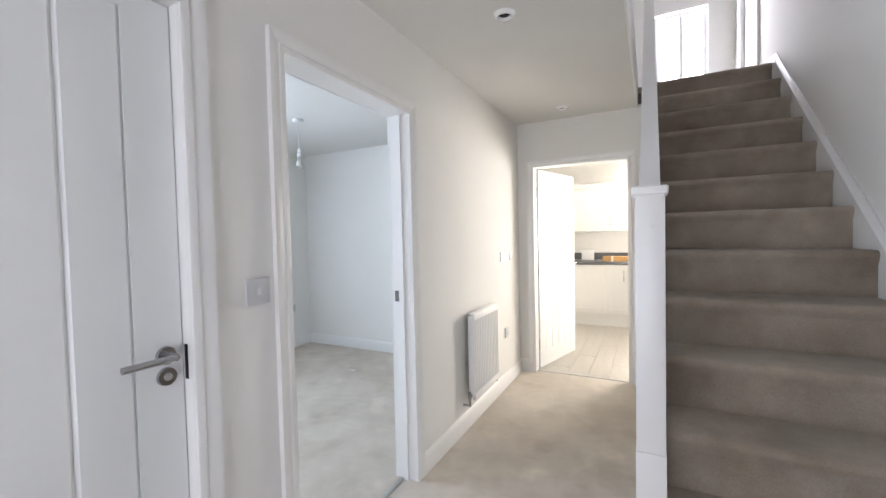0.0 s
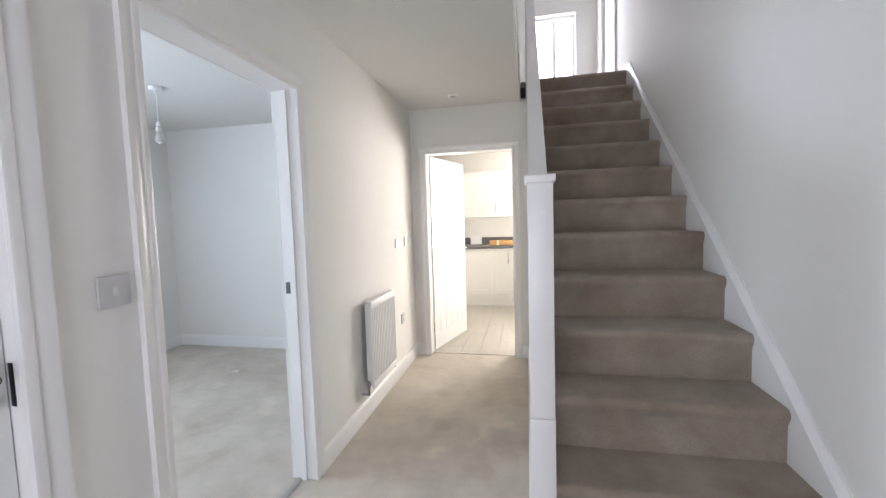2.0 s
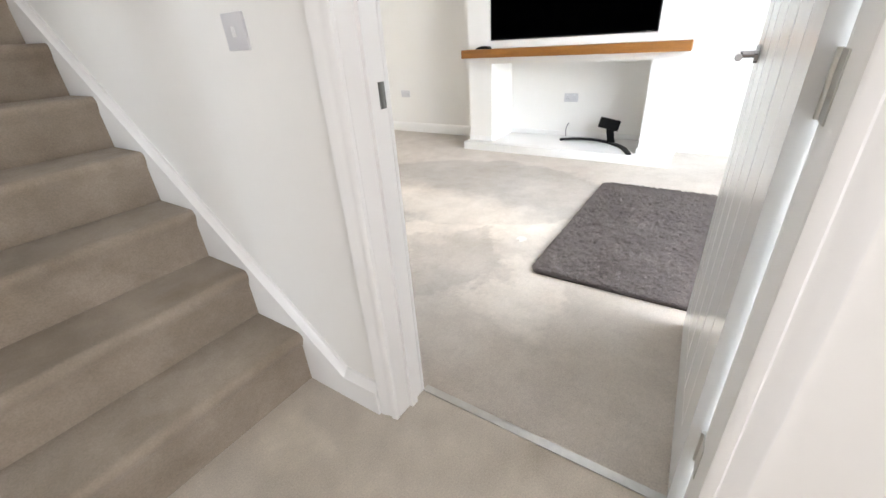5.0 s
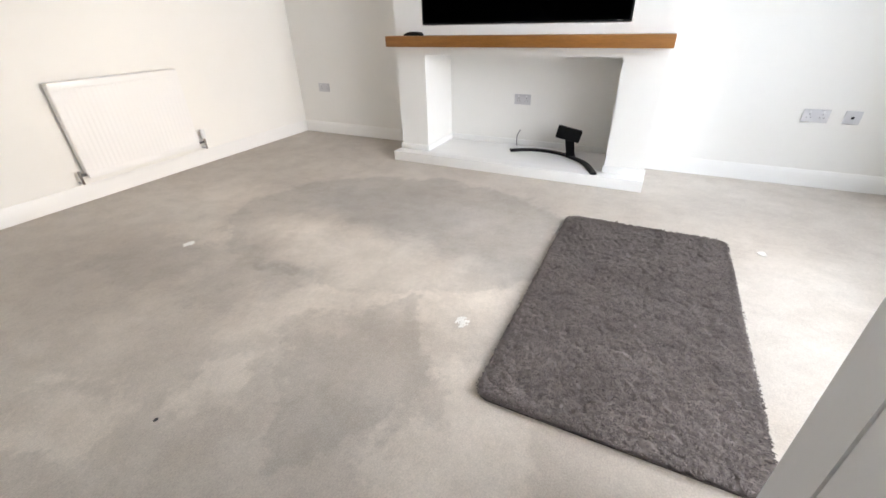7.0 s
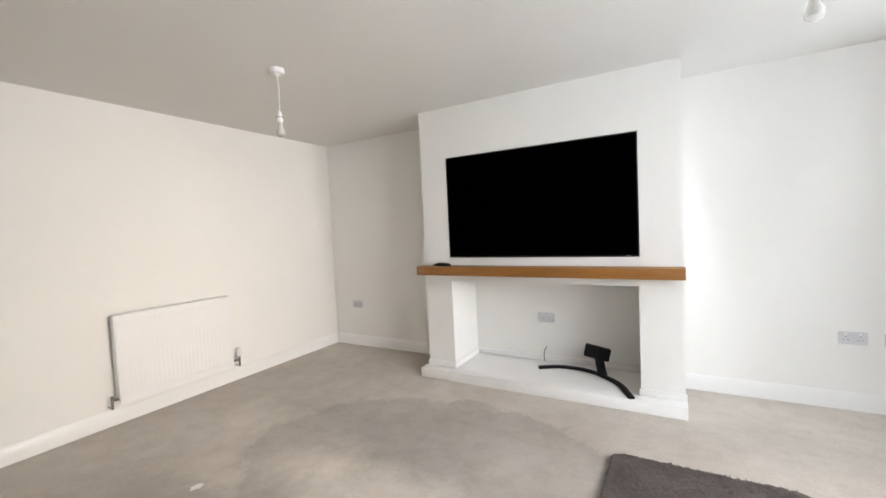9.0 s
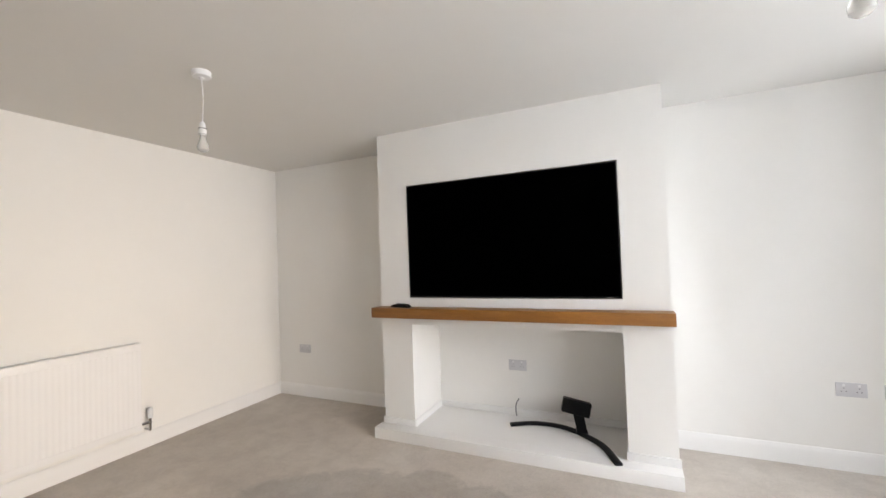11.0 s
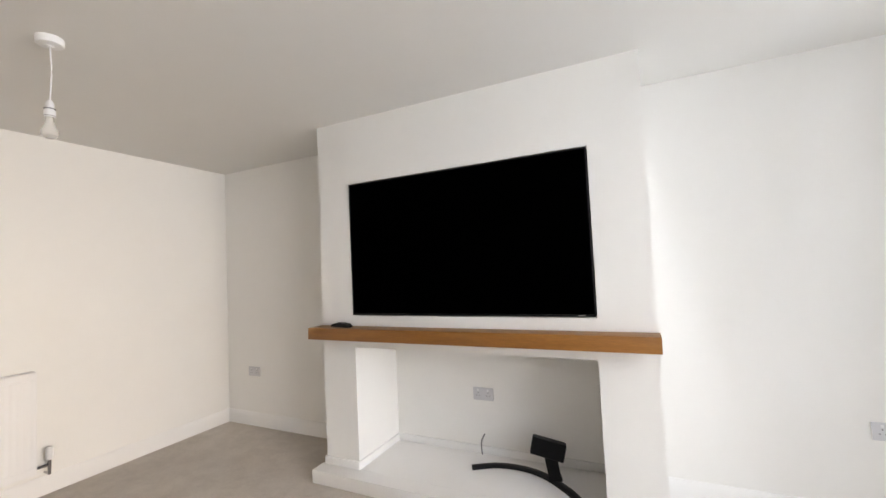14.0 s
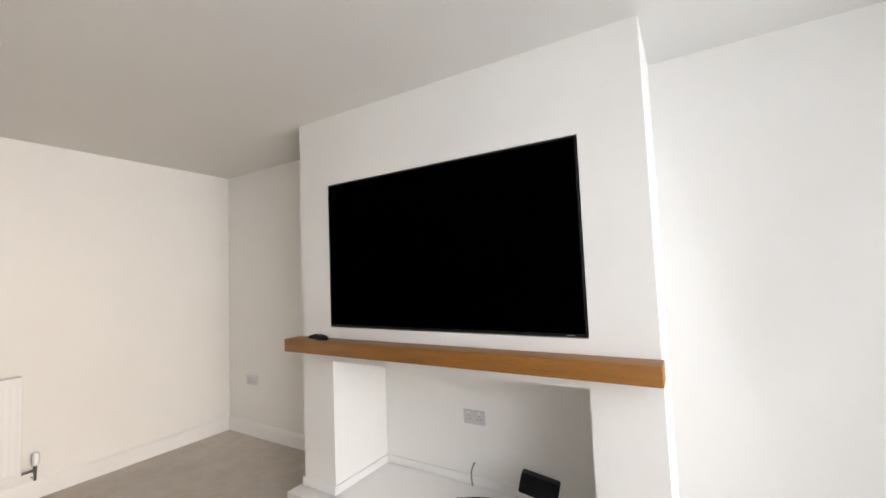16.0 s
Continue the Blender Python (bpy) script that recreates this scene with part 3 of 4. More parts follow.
part("threshold_strip", B(XW + 0.004, XW + 0.034, DL[0], DL[1], 0, 0.006, bev=0.002), STEEL, door, "slim metal carpet strip")

door = thing("door_5", (XS, 5.0, ZU), "white landing door in a moulded frame", "door", kind="structure")
architrave(door, "x", XS, -1, 4.86, 5.64, ZU + 1.99, bottom=ZU)
part("door_leaf", B(XS + 0.03, XS + 0.07, 4.86, 5.64, ZU + 0.005, ZU + 1.99), DOORW, door)

# ---- staircase ----
R, G, Y1, Z0 = 0.2030, 0.2470, 1.250, 0.025


def ny(k):
    return Y1 + (k - 1) * G


def nz(k):
    return Z0 + R * k


stairs = thing("staircase", (0.6, Y1, 0), "carpeted straight staircase with white strings and newel", "staircase")
for k in range(1, 14):
    y0, z1, zb, yb = ny(k), nz(k), (nz(k - 1) if k > 1 else 0), ny(k + 1) + 0.035
    if k == 13:
        yb = 4.30
    r, lip = 0.024, 0.016
    pts = [(y0 + lip, zb)]
    pts += [(y0 + lip, z1 - 0.062), (y0 + lip * 0.6, z1 - 0.052)]
    pts += [(y0 + r - r * math.cos(a), z1 - r + r * math.sin(a)) for a in [math.pi / 2 * i / 6 - 0.5 * (1 - i / 6) for i in range(7)]]
    pts += [(yb, z1), (yb, zb)]
    x0 = 0.168 if k > 1 else 0.190
    part("step", prism(bmesh.new(), pts, lambda u, v, a: (a, u, v), x0, XS - 0.030), STAIRC_SHADED, stairs)
    if k == 1:
        bm = bmesh.new()
        # rounded carpeted end in front of the newel
        arc = [math.pi / 2 * i / 8 for i in range(9)]
        loops = []
        for d, z in [(0.014, 0), (0.014, z1 - 0.062), (0.010, z1 - 0.052)] + [(r - r * math.cos(q), z1 - r + r * math.sin(q) - 0.0005) for q in [math.pi / 2 * i / 6 for i in range(7)]]:
            loops.append([bm.verts.new((x0 - (0.086 - d) * math.sin(a), y0 + d + 0.15 * (1 - math.cos(a)), z)) for a in arc] + [bm.verts.new((0.090 + d, 1.492, z)), bm.verts.new((x0, 1.492, z))])
        for lo, hi in zip(loops, loops[1:]):
            for i in range(len(lo)):
                bm.faces.new((lo[i], lo[(i + 1) % len(lo)], hi[(i + 1) % len(lo)], hi[i]))
        bm.faces.new(loops[0][::-1])
        bm.faces.new(loops[-1])
        part("step_end", bm, STAIRC_SHADED, stairs, "rounded carpeted end of the bottom step")
SL = R / G


def string_top(y, up):
    return nz(1) + SL * (y - Y1) + up


# sloping board on the wall
def string_ring(bm, drop, x):
    """The outline of the board on the stair wall, its upper edge lowered by drop, at x."""
    pts = [(1.062, 0), (1.062, 0.130 - drop), (4.214, string_top(4.214, 0.060 - drop)), (4.30, nz(13) + 0.072 - drop), (4.30, nz(13) - 0.1), (1.45, 0)]
    return [bm.verts.new((x, u, v)) for u, v in pts]


bm = bmesh.new()
rings = [string_ring(bm, d, XS - o) for d, o in ((0.0, 0.0), (0.0, 0.010), (0.007, 0.014), (0.022, 0.023), (0.028, 0.030))]
for a, b in zip(rings, rings[1:]):
    for i in range(6):
        bm.faces.new((a[i], a[(i + 1) % 6], b[(i + 1) % 6], b[i]))
bm.faces.new(rings[0][::-1])
bm.faces.new(rings[-1])
bmesh.ops.remove_doubles(bm, verts=bm.verts, dist=1e-6)
part("wall_string", bm, GLOSS, stairs, "white painted sloping wall string")
pts = [(1.57, string_top(1.57, 0.04)), (4.214, string_top(4.214, 0.04)), (4.214, string_top(4.214, -0.24)), (1.57, string_top(1.57, -0.24))]
part("outer_string", prism(bmesh.new(), pts, lambda u, v, a: (a, u, v), 0.112, 0.168), GLOSS, stairs, "white painted outer string")
post = part("newel_post", B(0.102, 0.184, 1.494, 1.576, 0.6645, 1.462, bev=0.003), GLOSS, stairs, "white painted square newel post")
part("newel_base", B(0.1005, 0.1855, 1.4925, 1.5775, 0, 0.664, bev=0.003), GLOSS, stairs, "white painted newel base")
part("cap", B(0.093, 0.193, 1.485, 1.585, 1.455, 1.482, bev=0.008, seg=3), GLOSS, post)
part("pellet", rod(bmesh.new(), (0.15, 1.496, 1.36), (0.15, 1.4915, 1.36), 0.008, seg=16), GLOSS, post)
part("newel_post", B(0.102, 0.184, 4.214, 4.296, 2.35, ZU + 1.05, bev=0.004), GLOSS, stairs, "white painted upper newel post")
pts = [(1.576, 1.330), (4.214, 1.330 + SL * 2.638), (4.214, 1.385 + SL * 2.638), (1.576, 1.385)]
part("handrail", prism(bmesh.new(), pts, lambda u, v, a: (a, u, v), 0.110, 0.176), GLOSS, stairs, "white painted handrail")
for i in range(22):
    y = 1.68 + i * 0.115
    zb, zt = string_top(y, 0.03), 1.335 + SL * (y - 1.576)
    part("spindle", B(0.127, 0.159, y - 0.016, y + 0.016, zb, zt), GLOSS, stairs)
pts = [(1.578, 0), (YK, 0), (YK, string_top(YK, -0.24)), (1.578, string_top(1.578, -0.24))]
solid("wall_under_stairs", prism(bmesh.new(), pts, lambda u, v, a: (a, u, v), 0.108, 0.166), WALL, "white plastered wall under the stairs", "wall", "structure")
skirting("x", 0.108, -1, 1.60, YK - 0.016)


# ---- radiators ----
def radiator(base, axis, length, z0, z1, depth, label, ribs, deep):
    """A panel radiator. base: one lower corner on the wall; along +y on a -x wall, along +x on a +y wall."""
    ob = thing("radiator", (base[0], base[1], z0), label, "radiator")
    def P(u, d, z):
        return (base[0] + d, base[1] + u, z) if axis == "y" else (base[0] + u, base[1] - d, z)
    def bx(u0, u1, d0, d1, w0, w1, bev=0.0):
        a, b = P(u0, d0, w0), P(u1, d1, w1)
        return B(*sorted((a[0], b[0])), *sorted((a[1], b[1])), w0, w1, bev=bev)
    part("back_panel", bx(0.012, length - 0.012, 0.032, 0.044, z0 + 0.02, z1 - 0.02, 0.003), RADW, ob)
    # front skin with pressed ribs
    bm = bmesh.new()
    pitch = length / ribs
    prof = [(0.0, depth - 0.018), (0.0, depth - 0.002), (0.004, depth)]
    for i in range(ribs):
        c = (i + 0.5) * pitch
        w = pitch * 0.24
        prof += [(c - w - 0.004, depth), (c - w, depth - deep), (c + w, depth - deep), (c + w + 0.004, depth)]
    prof += [(length - 0.004, depth), (length, depth - 0.002), (length, depth - 0.018)]
    prism(bm, prof, lambda u, v, a: P(u, v, a), z0 + 0.045, z1 - 0.045)
    for w0, w1 in ((z0, z0 + 0.045), (z1 - 0.045, z1)):
        a, b = P(0, depth - 0.018, w0), P(length, depth, w1)
        box(bm, *sorted((a[0], b[0])), *sorted((a[1], b[1])), w0, w1, bev=0.004)
    part("front_panel", bm, RADW, ob, "white ribbed front panel")
    part("side_panel", bx(-0.003, 0.001, 0.034, depth - 0.006, z0 + 0.03, z1 - 0.012, 0.001), RADW, ob)
    part("side_panel", bx(length - 0.001, length + 0.003, 0.034, depth - 0.006, z0 + 0.03, z1 - 0.012, 0.001), RADW, ob)
    part("top_grille", bx(0, length, 0.034, depth - 0.004, z1 - 0.004, z1 + 0.003, 0.001), RADW, ob)
    for u in (0.12, length - 0.12):
        part("bracket", bx(u - 0.02, u + 0.02, 0, 0.034, z0 + 0.06, z1 - 0.08), RADW, ob)
    for u, s, head in ((0.0, -1, True), (length, 1, False)):
        away = 0.072 if (not head and axis == "x") else (0.042 if axis == "x" else 0.030)
        bm = rod(bmesh.new(), P(u - s * 0.004, depth - 0.03, z0 + 0.03), P(u + s * (away + 0.007), depth - 0.03, z0 + 0.03), 0.010, seg=14)
        rod(bm, P(u + s * away, depth - 0.03, z0 + 0.062), P(u + s * away, depth - 0.03, z0 - 0.035), 0.011, 0.009, seg=14)
        rod(bm, P(u + s * away, depth - 0.03, z0 - 0.030), P(u + s * away, 0.0, z0 - 0.030), 0.0075, seg=12)
        v = part("valve", bm, CHROME, ob, "chrome radiator valve")
        if not head and axis == "x":
            part("valve_head", lathe(bmesh.new(), [(0, 0.0), (0.017, 0.0), (0.021, 0.02), (0.020, 0.07), (0.014, 0.080), (0, 0.080)], P(u + s * away, depth - 0.03, z0 + 0.060)), PLASTIC, v, "white valve head")
    return ob


radiator((XL, 2.648, 0), "y", 0.478, 0.215, 0.806, 0.080, "white ribbed panel radiator on the hall wall", 15, 0.012)
radiator((2.625, YL, 0), "x", 0.890, 0.175, 0.822, 0.095, "long white flat panel radiator on the lounge wall", 27, 0.0010)

# ---- hall fittings ----
faceplate("light_switch", (XL, 1.024, 1.178), "+x", 0.088, "white plastic light switch beside the doorway", "light switch", "switch", "light switches")
faceplate("light_switch", (XS, 1.200, 1.210), "-x", 0.088, "white plastic light switch on the stair wall", "light switch", "switch", "light switches")
faceplate("light_switch", (XL, 3.47, 1.155), "+x", 0.088, "grey white switch plate on the hall wall", "light switch", "blank", "light switches")
faceplate("thermostat", (XL, 3.72, 1.155), "+x", 0.088, "small white control plate on the hall wall", "thermostat", "switch")
faceplate("power_socket", (XL, 3.56, 0.475), "+x", 0.088, "white single power socket on the hall wall", "power socket", "single", "power sockets")


def downlight(x, y, z):
    ob = thing("downlight", (x, y, z), "recessed white ceiling downlight with dark lens", "downlight", "ceiling downlights")
    part("rim", lathe(bmesh.new(), [(0.030, 0.0), (0.031, -0.012), (0.037, -0.017), (0.047, -0.013), (0.053, -0.002), (0.053, 0.0)], (x, y, z), 32), RIM, ob)
    part("lens", rod(bmesh.new(), (x, y, z), (x, y, z - 0.004), 0.0305, 0.026, 28), SATIN, ob, "dim glass lens")
    part("lamp_cap", rod(bmesh.new(), (x, y, z - 0.004), (x, y, z - 0.0055), 0.020, 0.017, 20), HOLE, ob)
    return ob


for x, y in ((-0.475, 2.035), (-0.512, 3.655), (-0.60, 5.30)):
    downlight(x, y, HC)


def pendant(x, y, drop, sway, label):
    ob = thing("pendant_light", (x, y, HC), label, "pendant light", "pendant lights")
    part("ceiling_rose", lathe(bmesh.new(), [(0, 0), (0.046, 0), (0.046, -0.024), (0.043, -0.029), (0.014, -0.033), (0.010, -0.040), (0, -0.040)], (x, y, HC), 28), PLASTIC, ob)
    zt, zb = HC - 0.026, HC - drop + 0.145
    part("cord", tube(bmesh.new(), curve_pts([(x, y, zt), (x + sway * 0.5, y - sway * 0.5, (zt + zb) / 2), (x, y, zb)], 8), 0.0028, 8), PLASTIC, ob)
    part("lamp_holder", lathe(bmesh.new(), [(0, 0.0), (0.008, 0.0), (0.014, -0.012), (0.0145, -0.040), (0.019, -0.042), (0.019, -0.070), (0, -0.070)], (x, y, zb + 0.005), 20), PLASTIC, ob)
    for dz in (0.033, 0.064):
        part("collar", lathe(bmesh.new(), [(0.0146, -dz), (0.0197, -dz - 0.001), (0.0197, -dz - 0.003), (0.0146, -dz - 0.004)], (x, y, zb + 0.005), 20), GREYC, ob)
    part("bulb", lathe(bmesh.new(), [(0.013, 0.0), (0.014, -0.022), (0.022, -0.045), (0.029, -0.062), (0.027, -0.080), (0.015, -0.091), (0, -0.094)], (x, y, zb - 0.062), 20), FROST, ob, "unlit frosted glass bulb")
    return ob


pendant(3.06, 2.66, 0.415, 0.008, "bare bulb on a white cord from the ceiling")
pendant(3.06, 0.095, 0.43, 0.005, "bare bulb on a white cord from the ceiling")
pendant(-2.63, 2.77, 0.41, 0.0, "bare bulb on a white cord from the ceiling")
faceplate("power_socket", (-3.82, 3.68, 0.49), "+x", 0.146, "white double power socket in the front room", "power socket", "double", "power sockets")

# ---- chimney breast ----
BY0, BY1, OY0, OY1, OZ = 0.443, 2.502, 0.720, 2.233, 0.876
TV = (0.716, 2.238, 1.090, 1.963)
wall("chimney_breast", "x", XB, XA, BY0, BY1, 0, HC + 0.1, [(OY0, OY1, 0, OZ), (TV[0] - 0.006, TV[1] + 0.006, TV[2] - 0.006, TV[3] + 0.006)], label="white plastered chimney breast with an open fireplace recess")
solid("wall_niche_back", B(XB + 0.07, XA - 0.02, TV[0] - 0.005, TV[1] + 0.005, TV[2] - 0.005, TV[3] + 0.005), WALL, "white plaster behind the television", "wall", "structure")
HZ = 0.085
hearth = thing("hearth", (4.6, 1.48, 0), "low white painted hearth and base in the fireplace", "hearth")
part("slab", B(4.338, XB - 0.001, 0.432, 2.534, 0, HZ, bev=0.004), GLOSS, hearth)
part("inner_slab", B(XB, XA - 0.001, OY0 + 0.001, OY1 - 0.001, 0, HZ - 0.001), GLOSS, hearth)
for y0, y1 in ((BY0, OY0), (OY1, BY1)):
    part("pier_skirting", B(XB - 0.014, XB, y0 - 0.010, y1 + 0.010, HZ, HZ + 0.052, bev=0.004), GLOSS, hearth)
part("side_skirting", B(XB, XA, OY1 - 0.012, OY1, HZ, HZ + 0.052, bev=0.003), GLOSS, hearth)
part("side_skirting", B(XB, XA, OY0, OY0 + 0.012, HZ, HZ + 0.052, bev=0.003), GLOSS, hearth)
part("back_skirting", B(XA - 0.014, XA, OY0 + 0.012, OY1 - 0.012, HZ, HZ + 0.052, bev=0.003), GLOSS, hearth)
solid("mantel_shelf", B(4.324, XB, 0.434, 2.520, 0.941, 1.018, bev=0.004), OAK, "golden oak beam mantel shelf above the fireplace", "mantel shelf")

tv = thing("television", (XB, 1.477, TV[2]), "large black flat screen television set into the chimney breast", "television")
part("casing", B(XB + 0.004, XB + 0.068, TV[0], TV[1], TV[2], TV[3], bev=0.003), BLACK, tv)
part("screen", B(XB - 0.001, XB + 0.0038, TV[0] + 0.007, TV[1] - 0.007, TV[2] + 0.012, TV[3] - 0.007), SCREEN, tv, "switched-off dark glass screen")
for y0, y1, z0, z1 in ((TV[0], TV[0] + 0.006, TV[2], TV[3]), (TV[1] - 0.006, TV[1], TV[2], TV[3]), (TV[0] + 0.006, TV[1] - 0.006, TV[2], TV[2] + 0.011), (TV[0] + 0.006, TV[1] - 0.006, TV[3] - 0.006, TV[3])):
    part("bezel", B(XB - 0.004, XB + 0.0038, y0, y1, z0, z1), SATIN, tv)
part("badge", B(XB - 0.0046, XB - 0.0038, TV[0] + 0.05, TV[0] + 0.085, TV[2] + 0.004, TV[2] + 0.008), STEEL, tv)

remote = thing("remote_control", (4.395, 2.295, 1.018), "slim black remote control lying on the mantel shelf", "remote control")
bm = bmesh.new()
prism(bm, [(-0.088, 0), (-0.094, 0.010), (-0.070, 0.024), (-0.01, 0.028), (0.05, 0.023), (0.088, 0.012), (0.092, 0.004), (0.088, 0)], lambda u, v, a: (a, u, v), -0.019, 0.019)
bm.transform(pose(4.395, 2.295, 1.018, 0, 0, -14))
part("body", bm, BLACK, remote)
for i in range(5):
    for j in (-1, 0, 1):
        c = pose(4.395, 2.295, 1.018, 0, 0, -14) @ Vector((j * 0.010, -0.03 + i * 0.016, 0.0235))
        part("button", rod(bmesh.new(), c, c + Vector((0, 0, 0.005)), 0.0032, seg=8), SATIN, remote)

# television foot lying in the fireplace
stand = thing("television_stand", (4.72, 1.05, HZ), "detached black curved television stand lying on the hearth", "television stand")
mid = curve_pts([(4.712, 1.545, 0), (4.790, 1.40, 0), (4.806, 1.24, 0), (4.765, 1.10, 0), (4.680, 0.98, 0), (4.560, 0.87, 0), (4.350, 0.775, 0)], 10)
bm = bmesh.new()
rows_ = []
for i, p in enumerate(mid):
    d = (mid[min(i + 1, len(mid) - 1)] - mid[max(i - 1, 0)]).normalized()
    n = Vector((-d.y, d.x, 0)) * 0.022
    z0, z1 = HZ + 0.0005, HZ + 0.020
    rows_.append([bm.verts.new((p.x + n.x * s, p.y + n.y * s, z)) for s, z in ((-1, z0), (-1, z1 - 0.004), (-0.7, z1), (0.7, z1), (1, z1 - 0.004), (1, z0))])
for a, b in zip(rows_, rows_[1:]):
    for i in range(6):
        bm.faces.new((a[i], a[(i + 1) % 6], b[(i + 1) % 6], b[i]))
bm.faces.new(rows_[0][::-1])
bm.faces.new(rows_[-1])
part("foot", bm, SATIN, stand, "dark grey metal curved foot")
bm = bmesh.new()
prism(bm, [(-0.040, 0.014), (0.040, 0.014), (0.034, 0.05), (0.036, 0.150), (-0.036, 0.150), (-0.034, 0.05)], lambda u, v, a: (a, u, v), -0.022, 0.022)
bm.transform(pose(4.722, 1.020, HZ, -9, 5, 12))
part("neck", bm, BLACK, stand)
bm = B(-0.035, 0.035, -0.098, 0.098, 0.145, 0.245, bev=0.012, seg=3)
bm.transform(pose(4.722, 1.058, HZ + 0.19, 13, 5, 12) @ pose(0, 0, -0.19))
part("mounting_block", bm, BLACK, stand)

cable = thing("cable", (4.80, 1.53, HZ), "short grey cable end sticking up behind the hearth", "cable")
part("sheath", tube(bmesh.new(), curve_pts([(4.915, 1.548, HZ + 0.002), (4.912, 1.552, HZ + 0.05), (4.91, 1.546, HZ + 0.10), (4.90, 1.520, HZ + 0.148)], 8), 0.005, 10), GREYC, cable)

faceplate("power_socket", (XA, 3.792, 0.496), "-x", 0.146, "white double power socket in the alcove", "power socket", "double", "power sockets")
faceplate("power_socket", (XA, 1.530, 0.490), "-x", 0.146, "white double power socket inside the fireplace", "power socket", "double", "power sockets")
faceplate("power_socket", (XA, -0.530, 0.492), "-x", 0.146, "white double power socket in the alcove", "power socket", "double", "power sockets")
faceplate("aerial_socket", (XA, -0.725, 0.492), "-x", 0.088, "white aerial plate beside a power socket", "aerial socket", "aerial")

# ---- rug and carpet marks ----
RX0, RX1, RY0, RY1, RC = 2.140, 3.722, -0.050, 0.830, 0.06


def inside_rug(x, y, m=0.0):
    dx, dy = max(RX0 + RC - x, x - RX1 + RC, 0), max(RY0 + RC - y, y - RY1 + RC, 0)
    return math.hypot(dx, dy) < RC - m


rug = thing("rug", (2.94, 0.38, 0), "dark grey shaggy pile rug with rounded corners on the carpet", "rug")
ring = []
for cx, cy, a0 in ((RX1 - RC, RY1 - RC, 0), (RX0 + RC, RY1 - RC, 90), (RX0 + RC, RY0 + RC, 180), (RX1 - RC, RY0 + RC, 270)):
    ring += [(cx + (RC - 0.008) * math.cos(radians(a0 + 15 * i)), cy + (RC - 0.008) * math.sin(radians(a0 + 15 * i))) for i in range(7)]
part("backing", prism(bmesh.new(), ring, lambda u, v, a: (u, v, a), 0.0, 0.0060), RUG, rug)
def pile_height(x, y):
    """Height of the matted pile: lumps two to three centimetres wide, falling off at the rug's rim."""
    wx, wy = x + 0.020 * noise.noise(Vector((x * 18, y * 18, 5.0))), y + 0.020 * noise.noise(Vector((x * 18, y * 18, 8.0)))
    d = noise.voronoi(Vector((wx * 30, wy * 44, 0.5)))[0][0]
    h = 0.018 + 0.0090 * (1 - min(1.0, d * 1.1) ** 2) + 0.0060 * noise.noise(Vector((x * 13, y * 13, 2.0))) + 0.0035 * noise.noise(Vector((x * 95, y * 70, 3.0)))
    ox, oy = max(RX0 + RC - x, x - RX1 + RC, 0), max(RY0 + RC - y, y - RY1 + RC, 0)
    rim = min(1.0, max(0.0, (RC - math.hypot(ox, oy)) / 0.020))
    return h * (0.30 + 0.70 * math.sqrt(rim * (2 - rim)))


rng = np.random.default_rng(7)
verts, faces = [], []
STEP = 0.006
nx_, ny_ = int((RX1 - RX0) / STEP) + 1, int((RY1 - RY0) / STEP) + 1
at = {}
for i in range(nx_):
    for j in range(ny_):
        x, y = RX0 + i * STEP, RY0 + j * STEP
        if inside_rug(x, y, 0.002):
            at[i, j] = len(verts)
            verts.append((x + rng.normal(0, 0.001), y + rng.normal(0, 0.001), pile_height(x, y)))
for i, j in at:
    q = [(i, j), (i + 1, j), (i + 1, j + 1), (i, j + 1)]
    if all(k in at for k in q):
        faces.append(tuple(at[k] for k in q))
for _ in range(42000):
    x, y = rng.uniform(RX0, RX1), rng.uniform(RY0, RY1)
    if not inside_rug(x, y, 0.003):
        continue
    # fibres lean together, in waves a few centimetres wide
    lean = 3.5 + 1.2 * noise.noise(Vector((x * 5, y * 5, 1.0))) + 0.9 * noise.noise(Vector((x * 26, y * 26, 6.0))) + rng.normal(0, 0.5)
    z = pile_height(x, y)
    r, up = 0.011 + 0.009 * rng.random(), 0.0015 + 0.0035 * rng.random()
    if not inside_rug(x, y, 0.010):
        ox, oy = x - min(max(x, RX0 + RC), RX1 - RC), y - min(max(y, RY0 + RC), RY1 - RC)
        lean, r, up = math.atan2(oy, ox) + rng.normal(0, 0.6), 0.004 + 0.006 * rng.random(), rng.normal(0, 0.003)
    dx, dy = r * math.cos(lean), r * math.sin(lean)
    w = 0.0016 + 0.0012 * rng.random()
    px, py = -w * math.sin(lean), w * math.cos(lean)
    n = len(verts)
    verts += [(x - px, y - py, z - 0.003), (x + px, y + py, z - 0.003), (x + dx * 0.5 + px, y + dy * 0.5 + py, z + up), (x + dx * 0.5 - px, y + dy * 0.5 - py, z + up), (x + dx, y + dy, max(0.002, z + up * 0.4))]
    faces += [(n, n + 1, n + 2, n + 3), (n + 3, n + 2, n + 4)]
me = bpy.data.meshes.new("pile")
me.from_pydata(verts, [], faces)
me.polygons.foreach_set("use_smooth", [True] * len(faces))
me.materials.append(RUG)
pile = new("pile", me)
pile.parent = rug
pile.matrix_parent_inverse = Matrix.Translation(rug.location).inverted()
tagged(pile, "shaggy tufted pile", kind="stuff")


